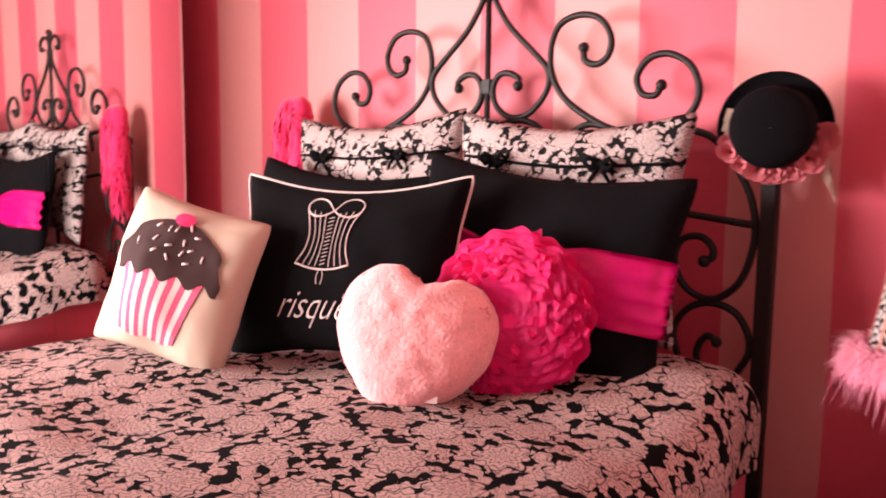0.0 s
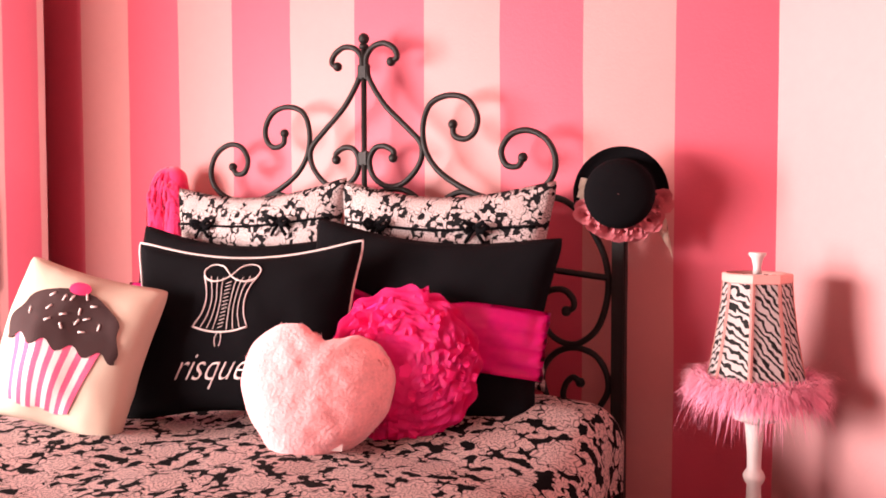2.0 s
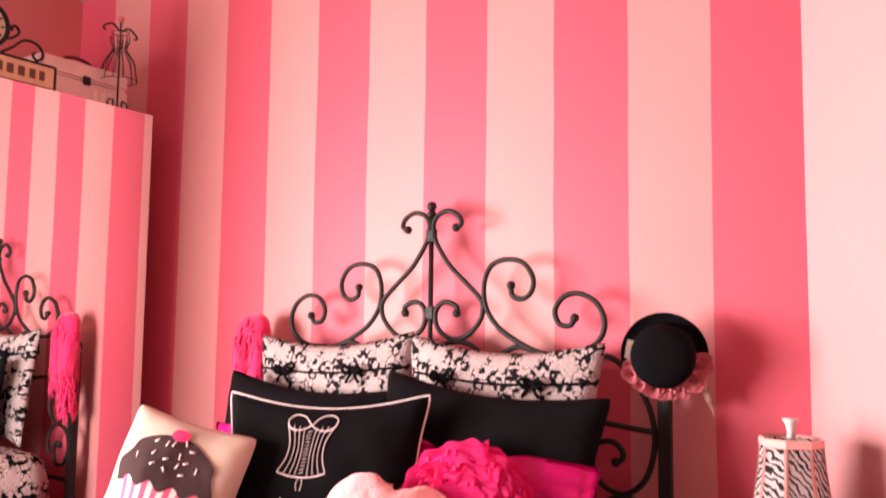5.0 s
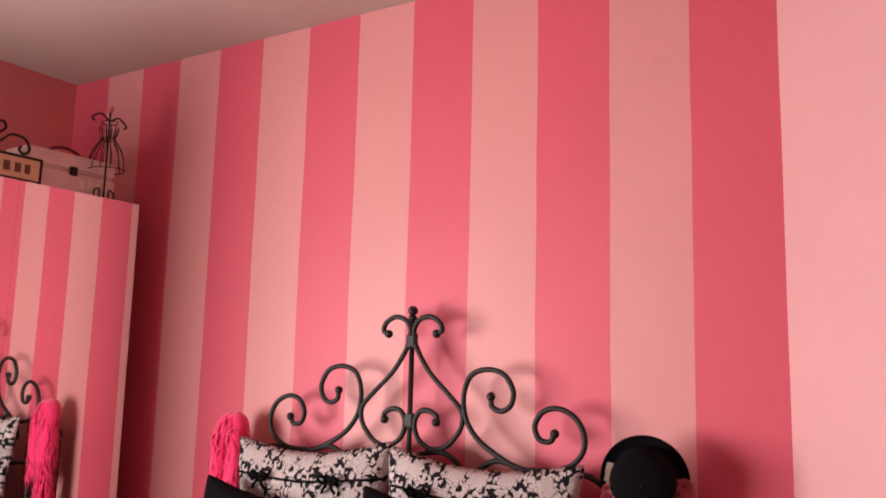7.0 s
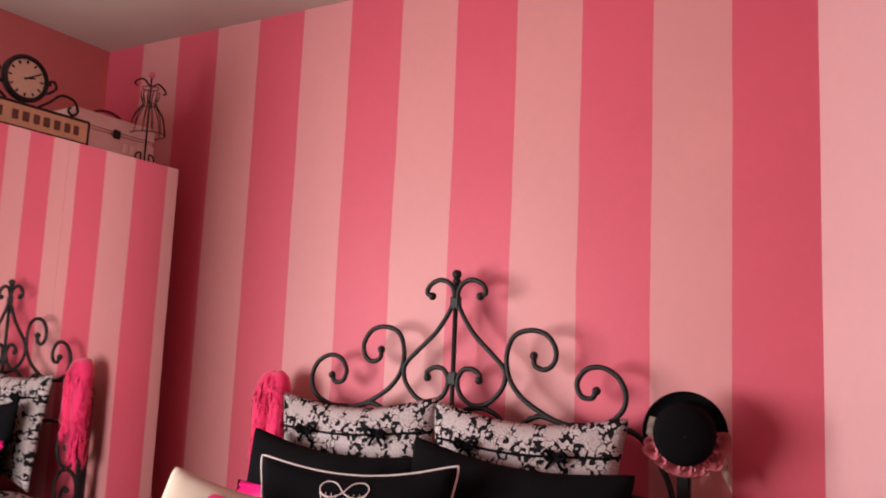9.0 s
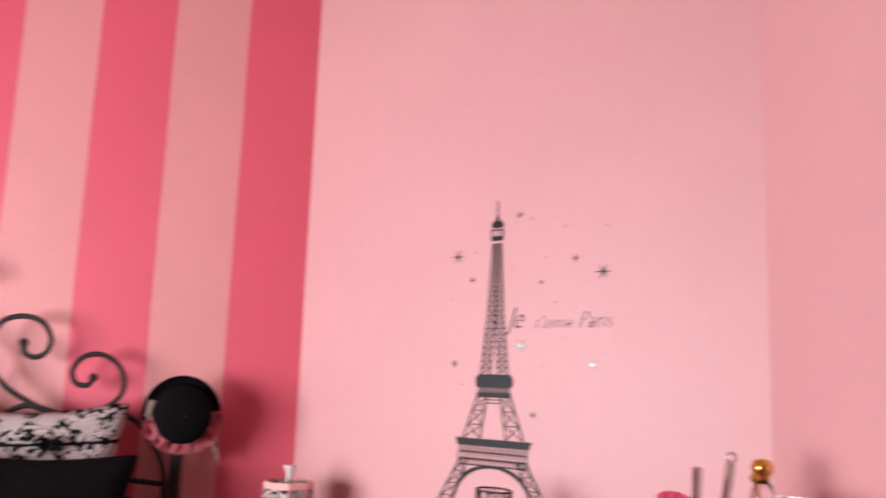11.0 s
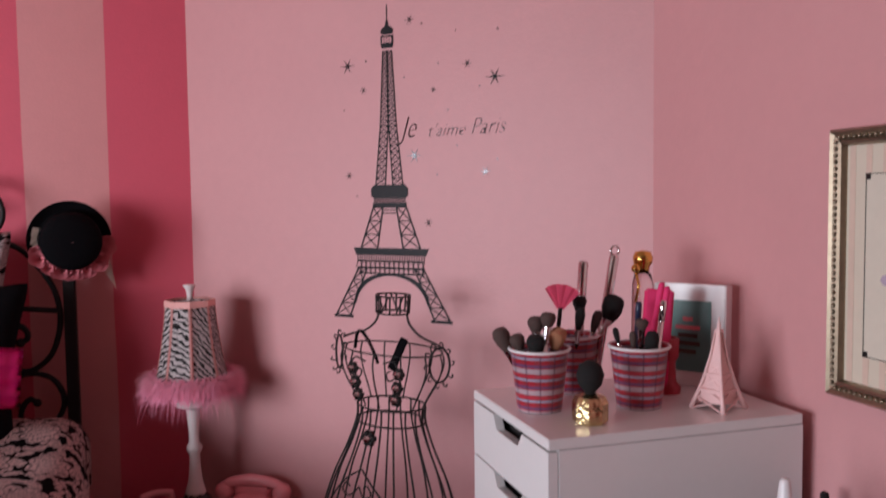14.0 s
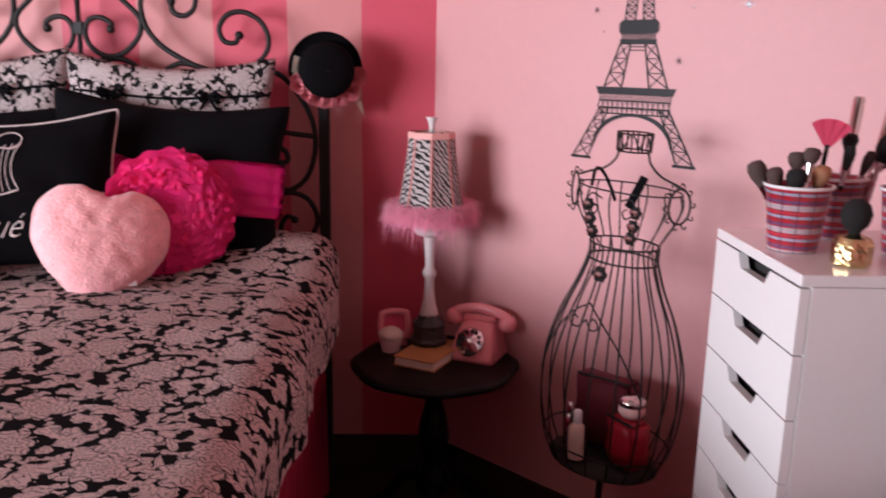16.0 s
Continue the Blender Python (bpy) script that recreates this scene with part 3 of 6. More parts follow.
def stand(bottom, face, lean, tilt=0.0):
    """Pose of an upright cushion by the middle of its foot: face is the compass turn of its front (0: towards -y), lean its backward fall, tilt its sideways roll."""
    return Matrix.Translation(bottom) @ pose(0, 0, 0, 0, 0, face) @ pose(0, 0, 0, 90 - lean, 0, 0) @ pose(0, 0, 0, 0, 0, tilt)


def cushion(name, label, bottom, face, lean, tilt, w, h, t, material, pinch=0.07, seed=0.0, group=""):
    e = thing(name, (0, 0, 0), label, "pillow", group, m=stand(bottom, face, lean, tilt) @ Matrix.Translation((0, h / 2, 0)))
    part("case", pillow_mesh(w, h, t, pinch, seed), material, e, "", True)
    return e


def on_front(x, y, w, h, t, pinch, seed, lift=0.002):
    """The point of a pillow's front over x, y."""
    u, v = x / (w / 2), y / (h / 2)
    for _ in range(4):
        u, v = x / (w / 2 * (1 - pinch * (1 - v * v))), y / (h / 2 * (1 - 1.7 * pinch * (1 - u * u)))
    u, v = max(-0.999, min(0.999, u)), max(-0.999, min(0.999, v))
    p = pillow_point(u, v, w, h, t, 1, pinch, seed)
    return Vector((x, y, p.z + lift))


def patch(left, right, y0, y1, surf, rows=16, cols=8, thick=0.0015):
    """A flat applique between two side lines, laid on a cushion's front."""
    bm = bmesh.new()
    g = []
    for j in range(rows + 1):
        y = y0 + (y1 - y0) * j / rows
        a, b = left(y), right(y)
        g.append([bm.verts.new(surf(a + (b - a) * i / cols, y)) for i in range(cols + 1)])
    for a, b in zip(g, g[1:]):
        for i in range(cols):
            bm.faces.new((a[i], a[i + 1], b[i + 1], b[i]))
    bmesh.ops.remove_doubles(bm, verts=bm.verts, dist=1e-5)
    ext = bmesh.ops.extrude_face_region(bm, geom=bm.faces[:])
    for v in ext["geom"]:
        if isinstance(v, bmesh.types.BMVert):
            v.co.z += thick
    bmesh.ops.recalc_face_normals(bm, faces=bm.faces)
    return bm


def sham(bottom, face, tilt, seed):
    W_, H_, T_ = 0.665, 0.545, 0.12
    e = cushion("pillow_sham", "black pillow sham with blush damask print and ribbon ties", bottom, face, 6, tilt, W_, H_, T_, M_SHAM, 0.12, seed, "pillow shams")
    bm = bmesh.new()
    tube(bm, [on_front(x, 0.135 - 0.01 * math.cos(x * 9), W_, H_, T_, 0.12, seed, 0.003) for x in [-0.28 + 0.56 * k / 24 for k in range(25)]], 0.004, 6)
    part("ribbon", bm, M_BLACKCLOTH, e, "thin black ribbon", True)
    for x in (-0.16, 0.13):
        bm = bmesh.new()
        c = on_front(x, 0.135, W_, H_, T_, 0.12, seed, 0.012)
        for sg in (1, -1):
            tube(bm, [c + Vector((0, 0, 0)), c + Vector((sg * 0.025, 0.012, 0.012)), c + Vector((sg * 0.038, 0.002, 0.008)), c + Vector((sg * 0.022, -0.012, 0.008)), c], 0.007, 6)
            tube(bm, [c, c + Vector((sg * 0.015, -0.025, 0.004)), c + Vector((sg * 0.026, -0.040, 0.0))], 0.005, 6)
        ball(bm, c, 0.010, 8)
        part("bow", bm, M_BLACKCLOTH, e, "small black ribbon bow", True)
    return e


sham((-1.110, 2.655, 0.945), 0, 2, 1.3)
sham((-0.515, 2.655, 0.940), 0, -1, 7.9)


def banded(bottom, face, lean, tilt, seed, grp):
    W_, H_, T_ = 0.70, 0.515, 0.15
    e = cushion("black_pillow", "black pillow wrapped with a gathered hot pink satin band", bottom, face, lean, tilt, W_, H_, T_, M_BLACKCLOTH, 0.11, seed, grp)
    bm = bmesh.new()
    g = []
    for i in range(41):
        x = -0.342 + 0.684 * i / 40
        pull = 0.070 * (0.35 + 0.65 * min(1, abs(x) / 0.16) ** 0.7)
        row = []
        for j in range(13):
            f = -1 + j / 6
            y = -0.008 + f * pull * 1.12
            p = on_front(x * 0.985, y, W_, H_, T_, 0.11, seed, 0.008)
            p.z += 0.008 * (1 - f * f) + 0.004 * math.sin(j * 2.1 + 3 * abs(x) * 9) + 0.003 * math.sin(j * 4.3)
            row.append(bm.verts.new(p))
        g.append(row)
    for a, b in zip(g, g[1:]):
        for j in range(12):
            bm.faces.new((a[j], b[j], b[j + 1], a[j + 1]))
    bmesh.ops.solidify(bm, geom=bm.faces[:], thickness=0.003)
    part("band", bm, M_HOT, e, "gathered hot pink satin band", True)
    return e


banded((-1.135, 2.46, 0.838), 0, 12, -3, 3.1, "black banded pillows")
banded((-0.490, 2.46, 0.858), 3, 12, -4, 5.7, "black banded pillows")

# corset pillow
CW, CH, CT, CP, CS = 0.61, 0.47, 0.15, 0.13, 11.0
corset_pillow = cushion("corset_pillow", "black pillow embroidered with a white corset and piped edges", (-0.815, 2.240, 0.868), 16, 14, 1, CW, CH, CT, M_BLACKCLOTH, CP, CS)


def csurf(x, y, lift=0.002):
    return on_front(x, y, CW, CH, CT, CP, CS, lift)


bm = bmesh.new()
ring = []
for k in range(121):
    s = min(1 + k / 120 * 3, 3.999)
    side, f = int(s), s - int(s)
    u, v = ((-1 + 2 * f, -1), (1, -1 + 2 * f), (1 - 2 * f, 1), (-1, 1 - 2 * f))[side]
    ring.append(pillow_point(u, v, CW, CH, CT, 1, CP, CS))
tube(bm, ring, 0.0030, 6)
part("piping", bm, M_THREAD, corset_pillow, "white corded piping", True)


def stitch(points, radius=0.0022, name="stitching", steps=8):
    bm = bmesh.new()
    tube(bm, [csurf(OX + (p.x - OX) * 0.85, OY + (p.y - OY) * 0.85, 0.0015) for p in spline([(x, y, 0) for x, y in points], steps)], radius * 0.62, 5)
    part(name, bm, M_THREAD, corset_pillow, "", True)


OX, OY = -0.022, 0.045


def waist(t):
    """Half width of the corset at height t, 0 at its foot, 1 at its top."""
    return 0.082 - 0.100 * t + 0.098 * t * t


for k in (-1.0, -0.72, -0.48, -0.26, 0.26, 0.48, 0.72, 1.0):
    stitch([(OX + k * waist(t) + 0.012 * t, OY - 0.055 + 0.145 * t + 0.012 * abs(k)) for t in (0, 0.2, 0.4, 0.6, 0.8, 1.0)], 0.0026 if abs(k) == 1 else 0.0018)
stitch([(OX + 0.082 * k, OY - 0.055 + 0.014 * k * k - 0.004) for k in (-1, -0.5, 0, 0.5, 1)], 0.004)
for sg in (1, -1):
    cx, cy = OX + 0.012 + sg * 0.040, OY + 0.108
    stitch([(OX + 0.012, OY + 0.100), (cx - sg * 0.012, cy + 0.020), (cx + sg * 0.022, cy + 0.026), (cx + sg * 0.042, cy + 0.010), (cx + sg * 0.034, cy - 0.012), (cx + sg * 0.006, cy - 0.024), (cx - sg * 0.02, cy - 0.020), (OX + 0.012, OY + 0.100)], 0.003)
    stitch([(cx - sg * 0.018, cy - 0.022), (cx + sg * 0.012, cy - 0.026), (cx + sg * 0.036, cy - 0.014)], 0.002)
    stitch([(OX + sg * 0.004, OY - 0.058), (OX + sg * 0.010 - 0.004, OY - 0.078), (OX + sg * 0.006 - 0.006, OY - 0.098)], 0.0018)
for k in range(13):
    y = OY - 0.048 + 0.125 * k / 12
    stitch([(OX - 0.007 + 0.01 * k / 12, y), (OX + 0.008 + 0.01 * k / 12, y + 0.006)], 0.0016, "lacing")


def letters(text, size, surface, material, parent, name, shear=0.0, weight=0.0, thick=0.001):
    """Words in the built-in font, laid on a surface given by x and y."""
    cu = bpy.data.curves.new(name, "FONT")
    cu.body, cu.size, cu.shear, cu.offset, cu.align_x = text, size, shear, weight, "LEFT"
    cu.resolution_u = 4
    tmp = new(name, cu)
    me = bpy.data.meshes.new_from_object(tmp.evaluated_get(bpy.context.evaluated_depsgraph_get()))
    bpy.data.objects.remove(tmp)
    bm = bmesh.new()
    bm.from_mesh(me)
    bmesh.ops.triangulate(bm, faces=bm.faces)
    ext = bmesh.ops.extrude_face_region(bm, geom=bm.faces[:])
    up = [v for v in ext["geom"] if isinstance(v, bmesh.types.BMVert)]
    for v in up:
        v.co.z = thick
    for v in bm.verts:
        p = surface(v.co.x, v.co.y)
        v.co = Vector((p[0], p[1], p[2] + v.co.z))
    bmesh.ops.recalc_face_normals(bm, faces=bm.faces)
    return part(name, bm, material, parent, "")


letters("risqu\u00e9", 0.094, lambda x, y: csurf(x * 0.78 - 0.140, y - 0.118 + 0.02 * x, 0.0012), M_THREAD, corset_pillow, "lettering", 0.62, -0.0011, 0.0006)

# cupcake pillow
PW, PH, PT, PP, PS = 0.360, 0.385, 0.14, 0.05, 21.0
cupcake_pillow = cushion("cupcake_pillow", "cream canvas cushion with an appliqued chocolate cupcake", (-1.152, 1.99, 0.888), 24, 15, -14, PW, PH, PT, M_CREAM, PP, PS)


def psurf(x, y, lift=0.002):
    return on_front(x * 0.95 - 0.010, y * 0.95 + 0.016, PW, PH, PT, PP, PS, lift)


def side_line(t, bottom, top, y0, y1):
    return bottom + (top - bottom) * (t - y0) / (y1 - y0)


for k in range(13):
    lo0, lo1 = -0.072 + 0.144 * k / 13, -0.072 + 0.144 * (k + 1) / 13
    hi0, hi1 = -0.110 + 0.220 * k / 13, -0.110 + 0.220 * (k + 1) / 13
    bm = patch(lambda y: side_line(y, lo0, hi0, -0.165, 0.0), lambda y: side_line(y, lo1, hi1, -0.165, 0.0), -0.165 + 0.004 * math.cos(k), 0.005, psurf, 10, 2, 0.0008)
    part("wrapper_stripe", bm, M_CANDY if k % 2 == 0 else M_THREAD, cupcake_pillow)


def frosting(sg):
    def f(y):
        t = (y + 0.03) / 0.155
        t = max(0, min(1, t))
        w_ = 0.140 * math.sqrt(max(0.0, 1 - max(0, t - 0.25) ** 2 / 0.5625)) if t > 0.25 else 0.140 - 0.02 * (0.25 - t) * 4 * (0.5 + 0.5 * math.sin(y * 300))
        return 0.004 + sg * (w_ + 0.006 * math.sin(y * 95 + sg))
    return f


bm = patch(frosting(-1), frosting(1), -0.005, 0.124, lambda x, y: psurf(x, y - (0.022 * (0.5 + 0.5 * math.sin(x * 95 + 0.8)) * max(0, (0.035 - y) / 0.04)), 0.0032), 22, 40, 0.0012)
part("frosting", bm, M_COCOA, cupcake_pillow, "dark brown felt frosting")
bm = patch(lambda y: 0.005 - 0.024 * math.sqrt(max(0, 1 - ((y - 0.128) / 0.016) ** 2)), lambda y: 0.008 + 0.024 * math.sqrt(max(0, 1 - ((y - 0.128) / 0.016) ** 2)), 0.1125, 0.1435, lambda x, y: psurf(x, y, 0.0052), 10, 6, 0.0015)
part("cherry", bm, M_CHERRY, cupcake_pillow, "bright pink felt cherry")
for k, (x, y, a) in enumerate(((-0.05, 0.10, 40), (-0.018, 0.098, 80), (0.0, 0.102, 75), (0.03, 0.112, 120), (0.055, 0.095, 10), (-0.045, 0.068, 60), (-0.005, 0.06, 20), (0.028, 0.075, 100), (0.05, 0.062, 25), (-0.09, 0.05, 110), (-0.035, 0.040, 35), (0.0, 0.032, 130), (0.03, 0.05, 70), (0.085, 0.05, 95), (0.05, 0.030, 15))):
    bm = bmesh.new()
    ca, sa = math.cos(radians(a)) * 0.008, math.sin(radians(a)) * 0.008
    tube(bm, [psurf(x - ca, y - sa, 0.0044), psurf(x, y, 0.0048), psurf(x + ca, y + sa, 0.0044)], 0.0026, 6)
    part("sprinkle", bm, M_THREAD, cupcake_pillow, "", True)


# furry heart
def heart_outline(a):
    """Unit outline of a plump heart, a from its cleft."""
    d = abs((math.degrees(a) + 180) % 360 - 180)
    nodes = ((0, 0.60), (12, 0.73), (26, 0.92), (42, 1.02), (62, 1.04), (90, 0.97), (115, 0.90), (138, 0.875), (158, 0.93), (172, 0.99), (181, 1.0))
    for (d0, r0), (d1, r1) in zip(nodes, nodes[1:]):
        if d <= d1:
            t = (d - d0) / (d1 - d0)
            r = r0 + (r1 - r0) * (t if d0 in (26, 115) else t * t * (3 - 2 * t))
            break
    return r * math.sin(a), r * math.cos(a)


def heart():
    e = thing("heart_pillow", (0, 0, 0), "pale pink furry heart-shaped pillow on the bed", "pillow", m=stand((-0.568, 2.135, 0.860), 28, 22, -12) @ Matrix.Translation((0.012, 0.158, 0)))
    bm = bmesh.new()
    n, rings = 88, 22
    grid = {}
    fur = bmesh.new()
    rnd = random.Random(4)
    for side in (1, -1):
        rows = []
        for k in range(rings + 1):
            f = k / rings
            row = []
            for i in range(n):
                ox, oy = heart_outline(2 * math.pi * i / n)
                th = 2 * math.pi * i / n
                x = f * ((1 - f ** 3) * 0.92 * math.sin(th) + f ** 3 * ox) * 0.171
                y = f * ((1 - f ** 3) * 0.92 * math.cos(th) + f ** 3 * oy) * 0.166
                z = side * 0.075 * math.sqrt(max(0, 1 - f ** 2.6))
                lump = (noise.noise(Vector((x * 26, y * 26, side * 3))) * 0.007 + noise.noise(Vector((x * 60, y * 60, side * 3))) * 0.002)
                row.append(bm.verts.new((x, y, z + side * lump * (1 - f * f) * min(1.0, f * 2.5))))
            rows.append(row)
        for a, b in zip(rows, rows[1:]):
            for i in range(n):
                q = (a[i], b[i], b[(i + 1) % n], a[(i + 1) % n])
                bm.faces.new(q if side == 1 else q[::-1])
    bmesh.ops.remove_doubles(bm, verts=bm.verts, dist=0.0004)
    bm.normal_update()
    faces = [f for f in bm.faces if f.calc_area() > 1e-7]
    for f in faces:
        c, nrm = f.calc_center_median(), f.normal
        for _ in range(max(1, int(f.calc_area() * 160000))):
            vs = f.verts
            w_ = [rnd.random() for _ in vs]
            p = sum((v.co * q for v, q in zip(vs, w_)), Vector()) / sum(w_)
            curl = Vector((noise.noise(p * 40), noise.noise(p * 40 + Vector((9, 0, 0))), noise.noise(p * 40 + Vector((0, 9, 0)))))
            d = (nrm * 0.8 + curl * 1.1 + Vector((rnd.uniform(-1, 1), rnd.uniform(-1, 1), rnd.uniform(-1, 1))) * 0.35).normalized() * rnd.uniform(0.007, 0.013)
            s = d.orthogonal().normalized() * 0.0009
            fur.faces.new((fur.verts.new(p - s), fur.verts.new(p + s), fur.verts.new(p + d)))
    part("body", bm, M_FUR, e, "", True)
    tagged(part("fur", fur, M_FUR, e, "short curly pale pink plush"), kind="stuff")
    bm = bmesh.new()
    box(bm, 0.035, 0.075, -0.128, -0.112, 0.035, 0.037, 0.0, pose(0, 0, 0, 0, 0, 8))
    part("care_tag", bm, M_THREAD, e, "small white care tag")


heart()


# ruffled rosette cushion
def rosette():
    e = thing("rosette_pillow", (0, 0, 0), "round hot pink cushion of ruffled satin petals", "pillow", m=stand((-0.418, 2.335, 0.870), 18, 12, 0) @ Matrix.Translation((0, 0.174, 0)))
    bm = bmesh.new()
    R = 0.166
    prof = [(0.001, -0.05), (R * 0.7, -0.05), (R * 0.97, -0.02), (R, 0.0), (R * 0.9, 0.035), (R * 0.6, 0.058), (R * 0.3, 0.066), (0.001, 0.068)]
    lathe(bm, prof, 40, cap=False)
    part("cushion_body", bm, M_HOTRUF, e, "", True)
    rnd = random.Random(8)
    for k in range(13):
        rr = R * (1.0 - 0.072 * k)
        base = 0.012 + 0.058 * (1 - (rr / R) ** 2) ** 0.6
        bm = bmesh.new()
        n = 96
        ph = rnd.uniform(0, 6)
        waves = max(5, int(17 * rr / R))
        a_, b_ = [], []
        cx, cy = 0.02 * (k / 13), -0.015 * (k / 13)
        for i in range(n):
            t = 2 * math.pi * i / n
            w_ = math.sin(t * waves + ph) + 0.5 * math.sin(t * (waves * 0.57 // 1) + k)
            r0 = max(0.003, rr - 0.016)
            r1 = rr + 0.005 * w_ + 0.012
            a_.append(bm.verts.new((cx + r0 * math.cos(t), cy + r0 * math.sin(t), base - 0.010)))
            b_.append((bm.verts.new((cx + (rr - 0.002 + 0.003 * w_) * math.cos(t), cy + (rr - 0.002 + 0.003 * w_) * math.sin(t), base + 0.003)), bm.verts.new((cx + r1 * math.cos(t), cy + r1 * math.sin(t), base + 0.001 + 0.004 * math.cos(t * waves + ph)))))
        for i in range(n):
            j = (i + 1) % n
            bm.faces.new((a_[i], a_[j], b_[j][0], b_[i][0]))
            bm.faces.new((b_[i][0], b_[j][0], b_[j][1], b_[i][1]))
        bmesh.ops.solidify(bm, geom=bm.faces[:], thickness=0.0012)
        part("ruffle", bm, M_HOTRUF, e, "", True)
    for k in range(70):
        t, q = rnd.uniform(0, 2 * math.pi), math.sqrt(rnd.uniform(0.12, 0.95)) * R
        z = 0.014 + 0.058 * (1 - (q / R) ** 2) ** 0.6
        c = Vector((q * math.cos(t), q * math.sin(t), z + 0.008))
        bm = bmesh.new()
        d = rnd.uniform(0, 6.28)
        e1, e2 = Vector((math.cos(d), math.sin(d), rnd.uniform(-0.3, 0.3))), Vector((-math.sin(d), math.cos(d), rnd.uniform(0.1, 0.5)))
        s = rnd.uniform(0.012, 0.020)
        vs = [bm.verts.new(c + e1 * s * a + e2 * s * b + Vector((0, 0, 0.004 * math.sin(a * 4)))) for a, b in ((-1, -0.5), (-0.3, -0.6), (0.4, -0.55), (1, -0.4))]
        ws = [bm.verts.new(c + e1 * s * a * 1.15 + e2 * s * b + Vector((0, 0, 0.004 * math.sin(a * 4 + 1)))) for a, b in ((-1, 0.35), (-0.3, 0.6), (0.4, 0.45), (1, 0.6))]
        for i in range(3):
            bm.faces.new((vs[i], vs[i + 1], ws[i + 1], ws[i]))
        bmesh.ops.solidify(bm, geom=bm.faces[:], thickness=0.001)
        part("petal", bm, M_HOTRUF, e)
    bm = bmesh.new()
    for sg, hgt in ((1, 0.030), (-1, 0.018)):
        a = [bm.verts.new((0.01 + sg * 0.004 + sg * 0.035 * k / 3, R - 0.012 + hgt * (0.4 + 0.6 * k / 3), -0.01 + 0.008 * math.sin(k * 2))) for k in range(4)]
        b = [bm.verts.new((0.01 + sg * 0.006 + sg * 0.040 * k / 3, R - 0.020, -0.006 + 0.01 * math.sin(k * 2 + 1))) for k in range(4)]
        for i in range(3):
            bm.faces.new((a[i], a[i + 1], b[i + 1], b[i]))
    bmesh.ops.solidify(bm, geom=bm.faces[:], thickness=0.002)
    part("bow_tail", bm, M_HOT, e, "stiff hot pink ribbon tails")


rosette()


# ---- mirrored wardrobe and the things on it ----
MX, WY0, WY1, WTOP = -2.14, 1.762, 2.762, 2.346
wardrobe = thing("wardrobe", ((XL + MX) / 2, (WY0 + WY1) / 2, 0), "tall white wardrobe with two mirrored doors", "wardrobe")
bm = bmesh.new()
box(bm, MX - 0.60, MX - 0.024, WY0, WY1, 0.0, WTOP, 0.002)
wpart("body", bm, M_WHITE, wardrobe)
for y0, y1 in ((WY0 + 0.001, 2.2605), (2.2610, WY1 - 0.001)):
    bm = bmesh.new()
    box(bm, MX - 0.022, MX - 0.004, y0, y1, 0.05, WTOP - 0.002, 0.001)
    door = wpart("door", bm, M_WHITE, wardrobe, "white door leaf")
    bm = bmesh.new()
    box(bm, MX - 0.0035, MX, y0, y1, 0.051, WTOP - 0.003)
    bmesh.ops.transform(bm, matrix=wardrobe.matrix_world.inverted(), verts=bm.verts)
    part("mirror", bm, M_MIRROR, door, "full-height mirror glass")
# it stands a little askew in the corner
wardrobe.matrix_world = pose(MX, WY1, 0, 0, 0, -2.5) @ Matrix.Translation((-MX, -WY1, 0)) @ wardrobe.matrix_world

sign = thing("clock_sign", (-2.222, 2.10, WTOP), "black iron sign with a round clock and a cream name plate", "clock")
sign.matrix_world = pose(-2.222, 2.10, WTOP, 0, 0, 87.5) @ Matrix.Diagonal((1.03, 1.03, 1.03, 1))
bm = bmesh.new()
box(bm, -0.26, 0.26, -0.012, 0.012, 0.0, 0.098, 0.004)
part("plate_frame", bm, M_IRON, sign)
bm = bmesh.new()
box(bm, -0.245, 0.245, -0.0165, -0.0125, 0.012, 0.086, 0.001)
plate = part("plate", bm, mat("aged_cream_paint", (0.62, 0.45, 0.27), 0.7, grain=0.15, stain=0.2, stain_scale=14), sign, "aged cream name plate")
for k, (x, w_) in enumerate(((-0.20, 0.02), (-0.165, 0.026), (-0.125, 0.024), (-0.085, 0.02), (-0.03, 0.022), (0.008, 0.024), (0.048, 0.022), (0.085, 0.024), (0.125, 0.024), (0.165, 0.022), (0.2, 0.02))):
    bm = bmesh.new()
    box(bm, x - w_ / 2, x + w_ / 2, -0.0185, -0.0168, 0.032, 0.066)
    part("lettering_bar", bm, mat("brown_paint_%d" % k, (0.12, 0.06, 0.04), 0.7), plate)
m = pose(0, 0, 0.185, 90, 0, 0)
bm = bmesh.new()
lathe(bm, [(0.001, -0.02), (0.072, -0.02), (0.082, -0.01), (0.084, 0.008), (0.076, 0.018), (0.068, 0.012), (0.068, 0.004)], 36, m=m)
clock = part("clock_case", bm, M_IRON, sign, "round black iron clock case", True)
bm = bmesh.new()
lathe(bm, [(0.001, 0.005), (0.069, 0.005)], 36, m=m, cap=False)
part("dial", bm, mat("ivory_dial", (0.66, 0.55, 0.40), 0.6, grain=0.08), clock, "ivory clock dial", True)
for a, l in ((60, 0.05), (75, 0.034)):
    bm = bmesh.new()
    box(bm, -0.0025, 0.0025, -0.0095, -0.0075, -0.008, l, 0.0, pose(0, 0, 0.185, 0, a, 0))
    part("clock_pointer", bm, M_IRON, clock)
for k in range(12):
    bm = bmesh.new()
    box(bm, -0.003, 0.003, -0.0085, -0.0065, 0.052, 0.063, 0.0, pose(0, 0, 0.185, 0, 30 * k, 0))
    part("hour_mark", bm, M_IRON, clock)
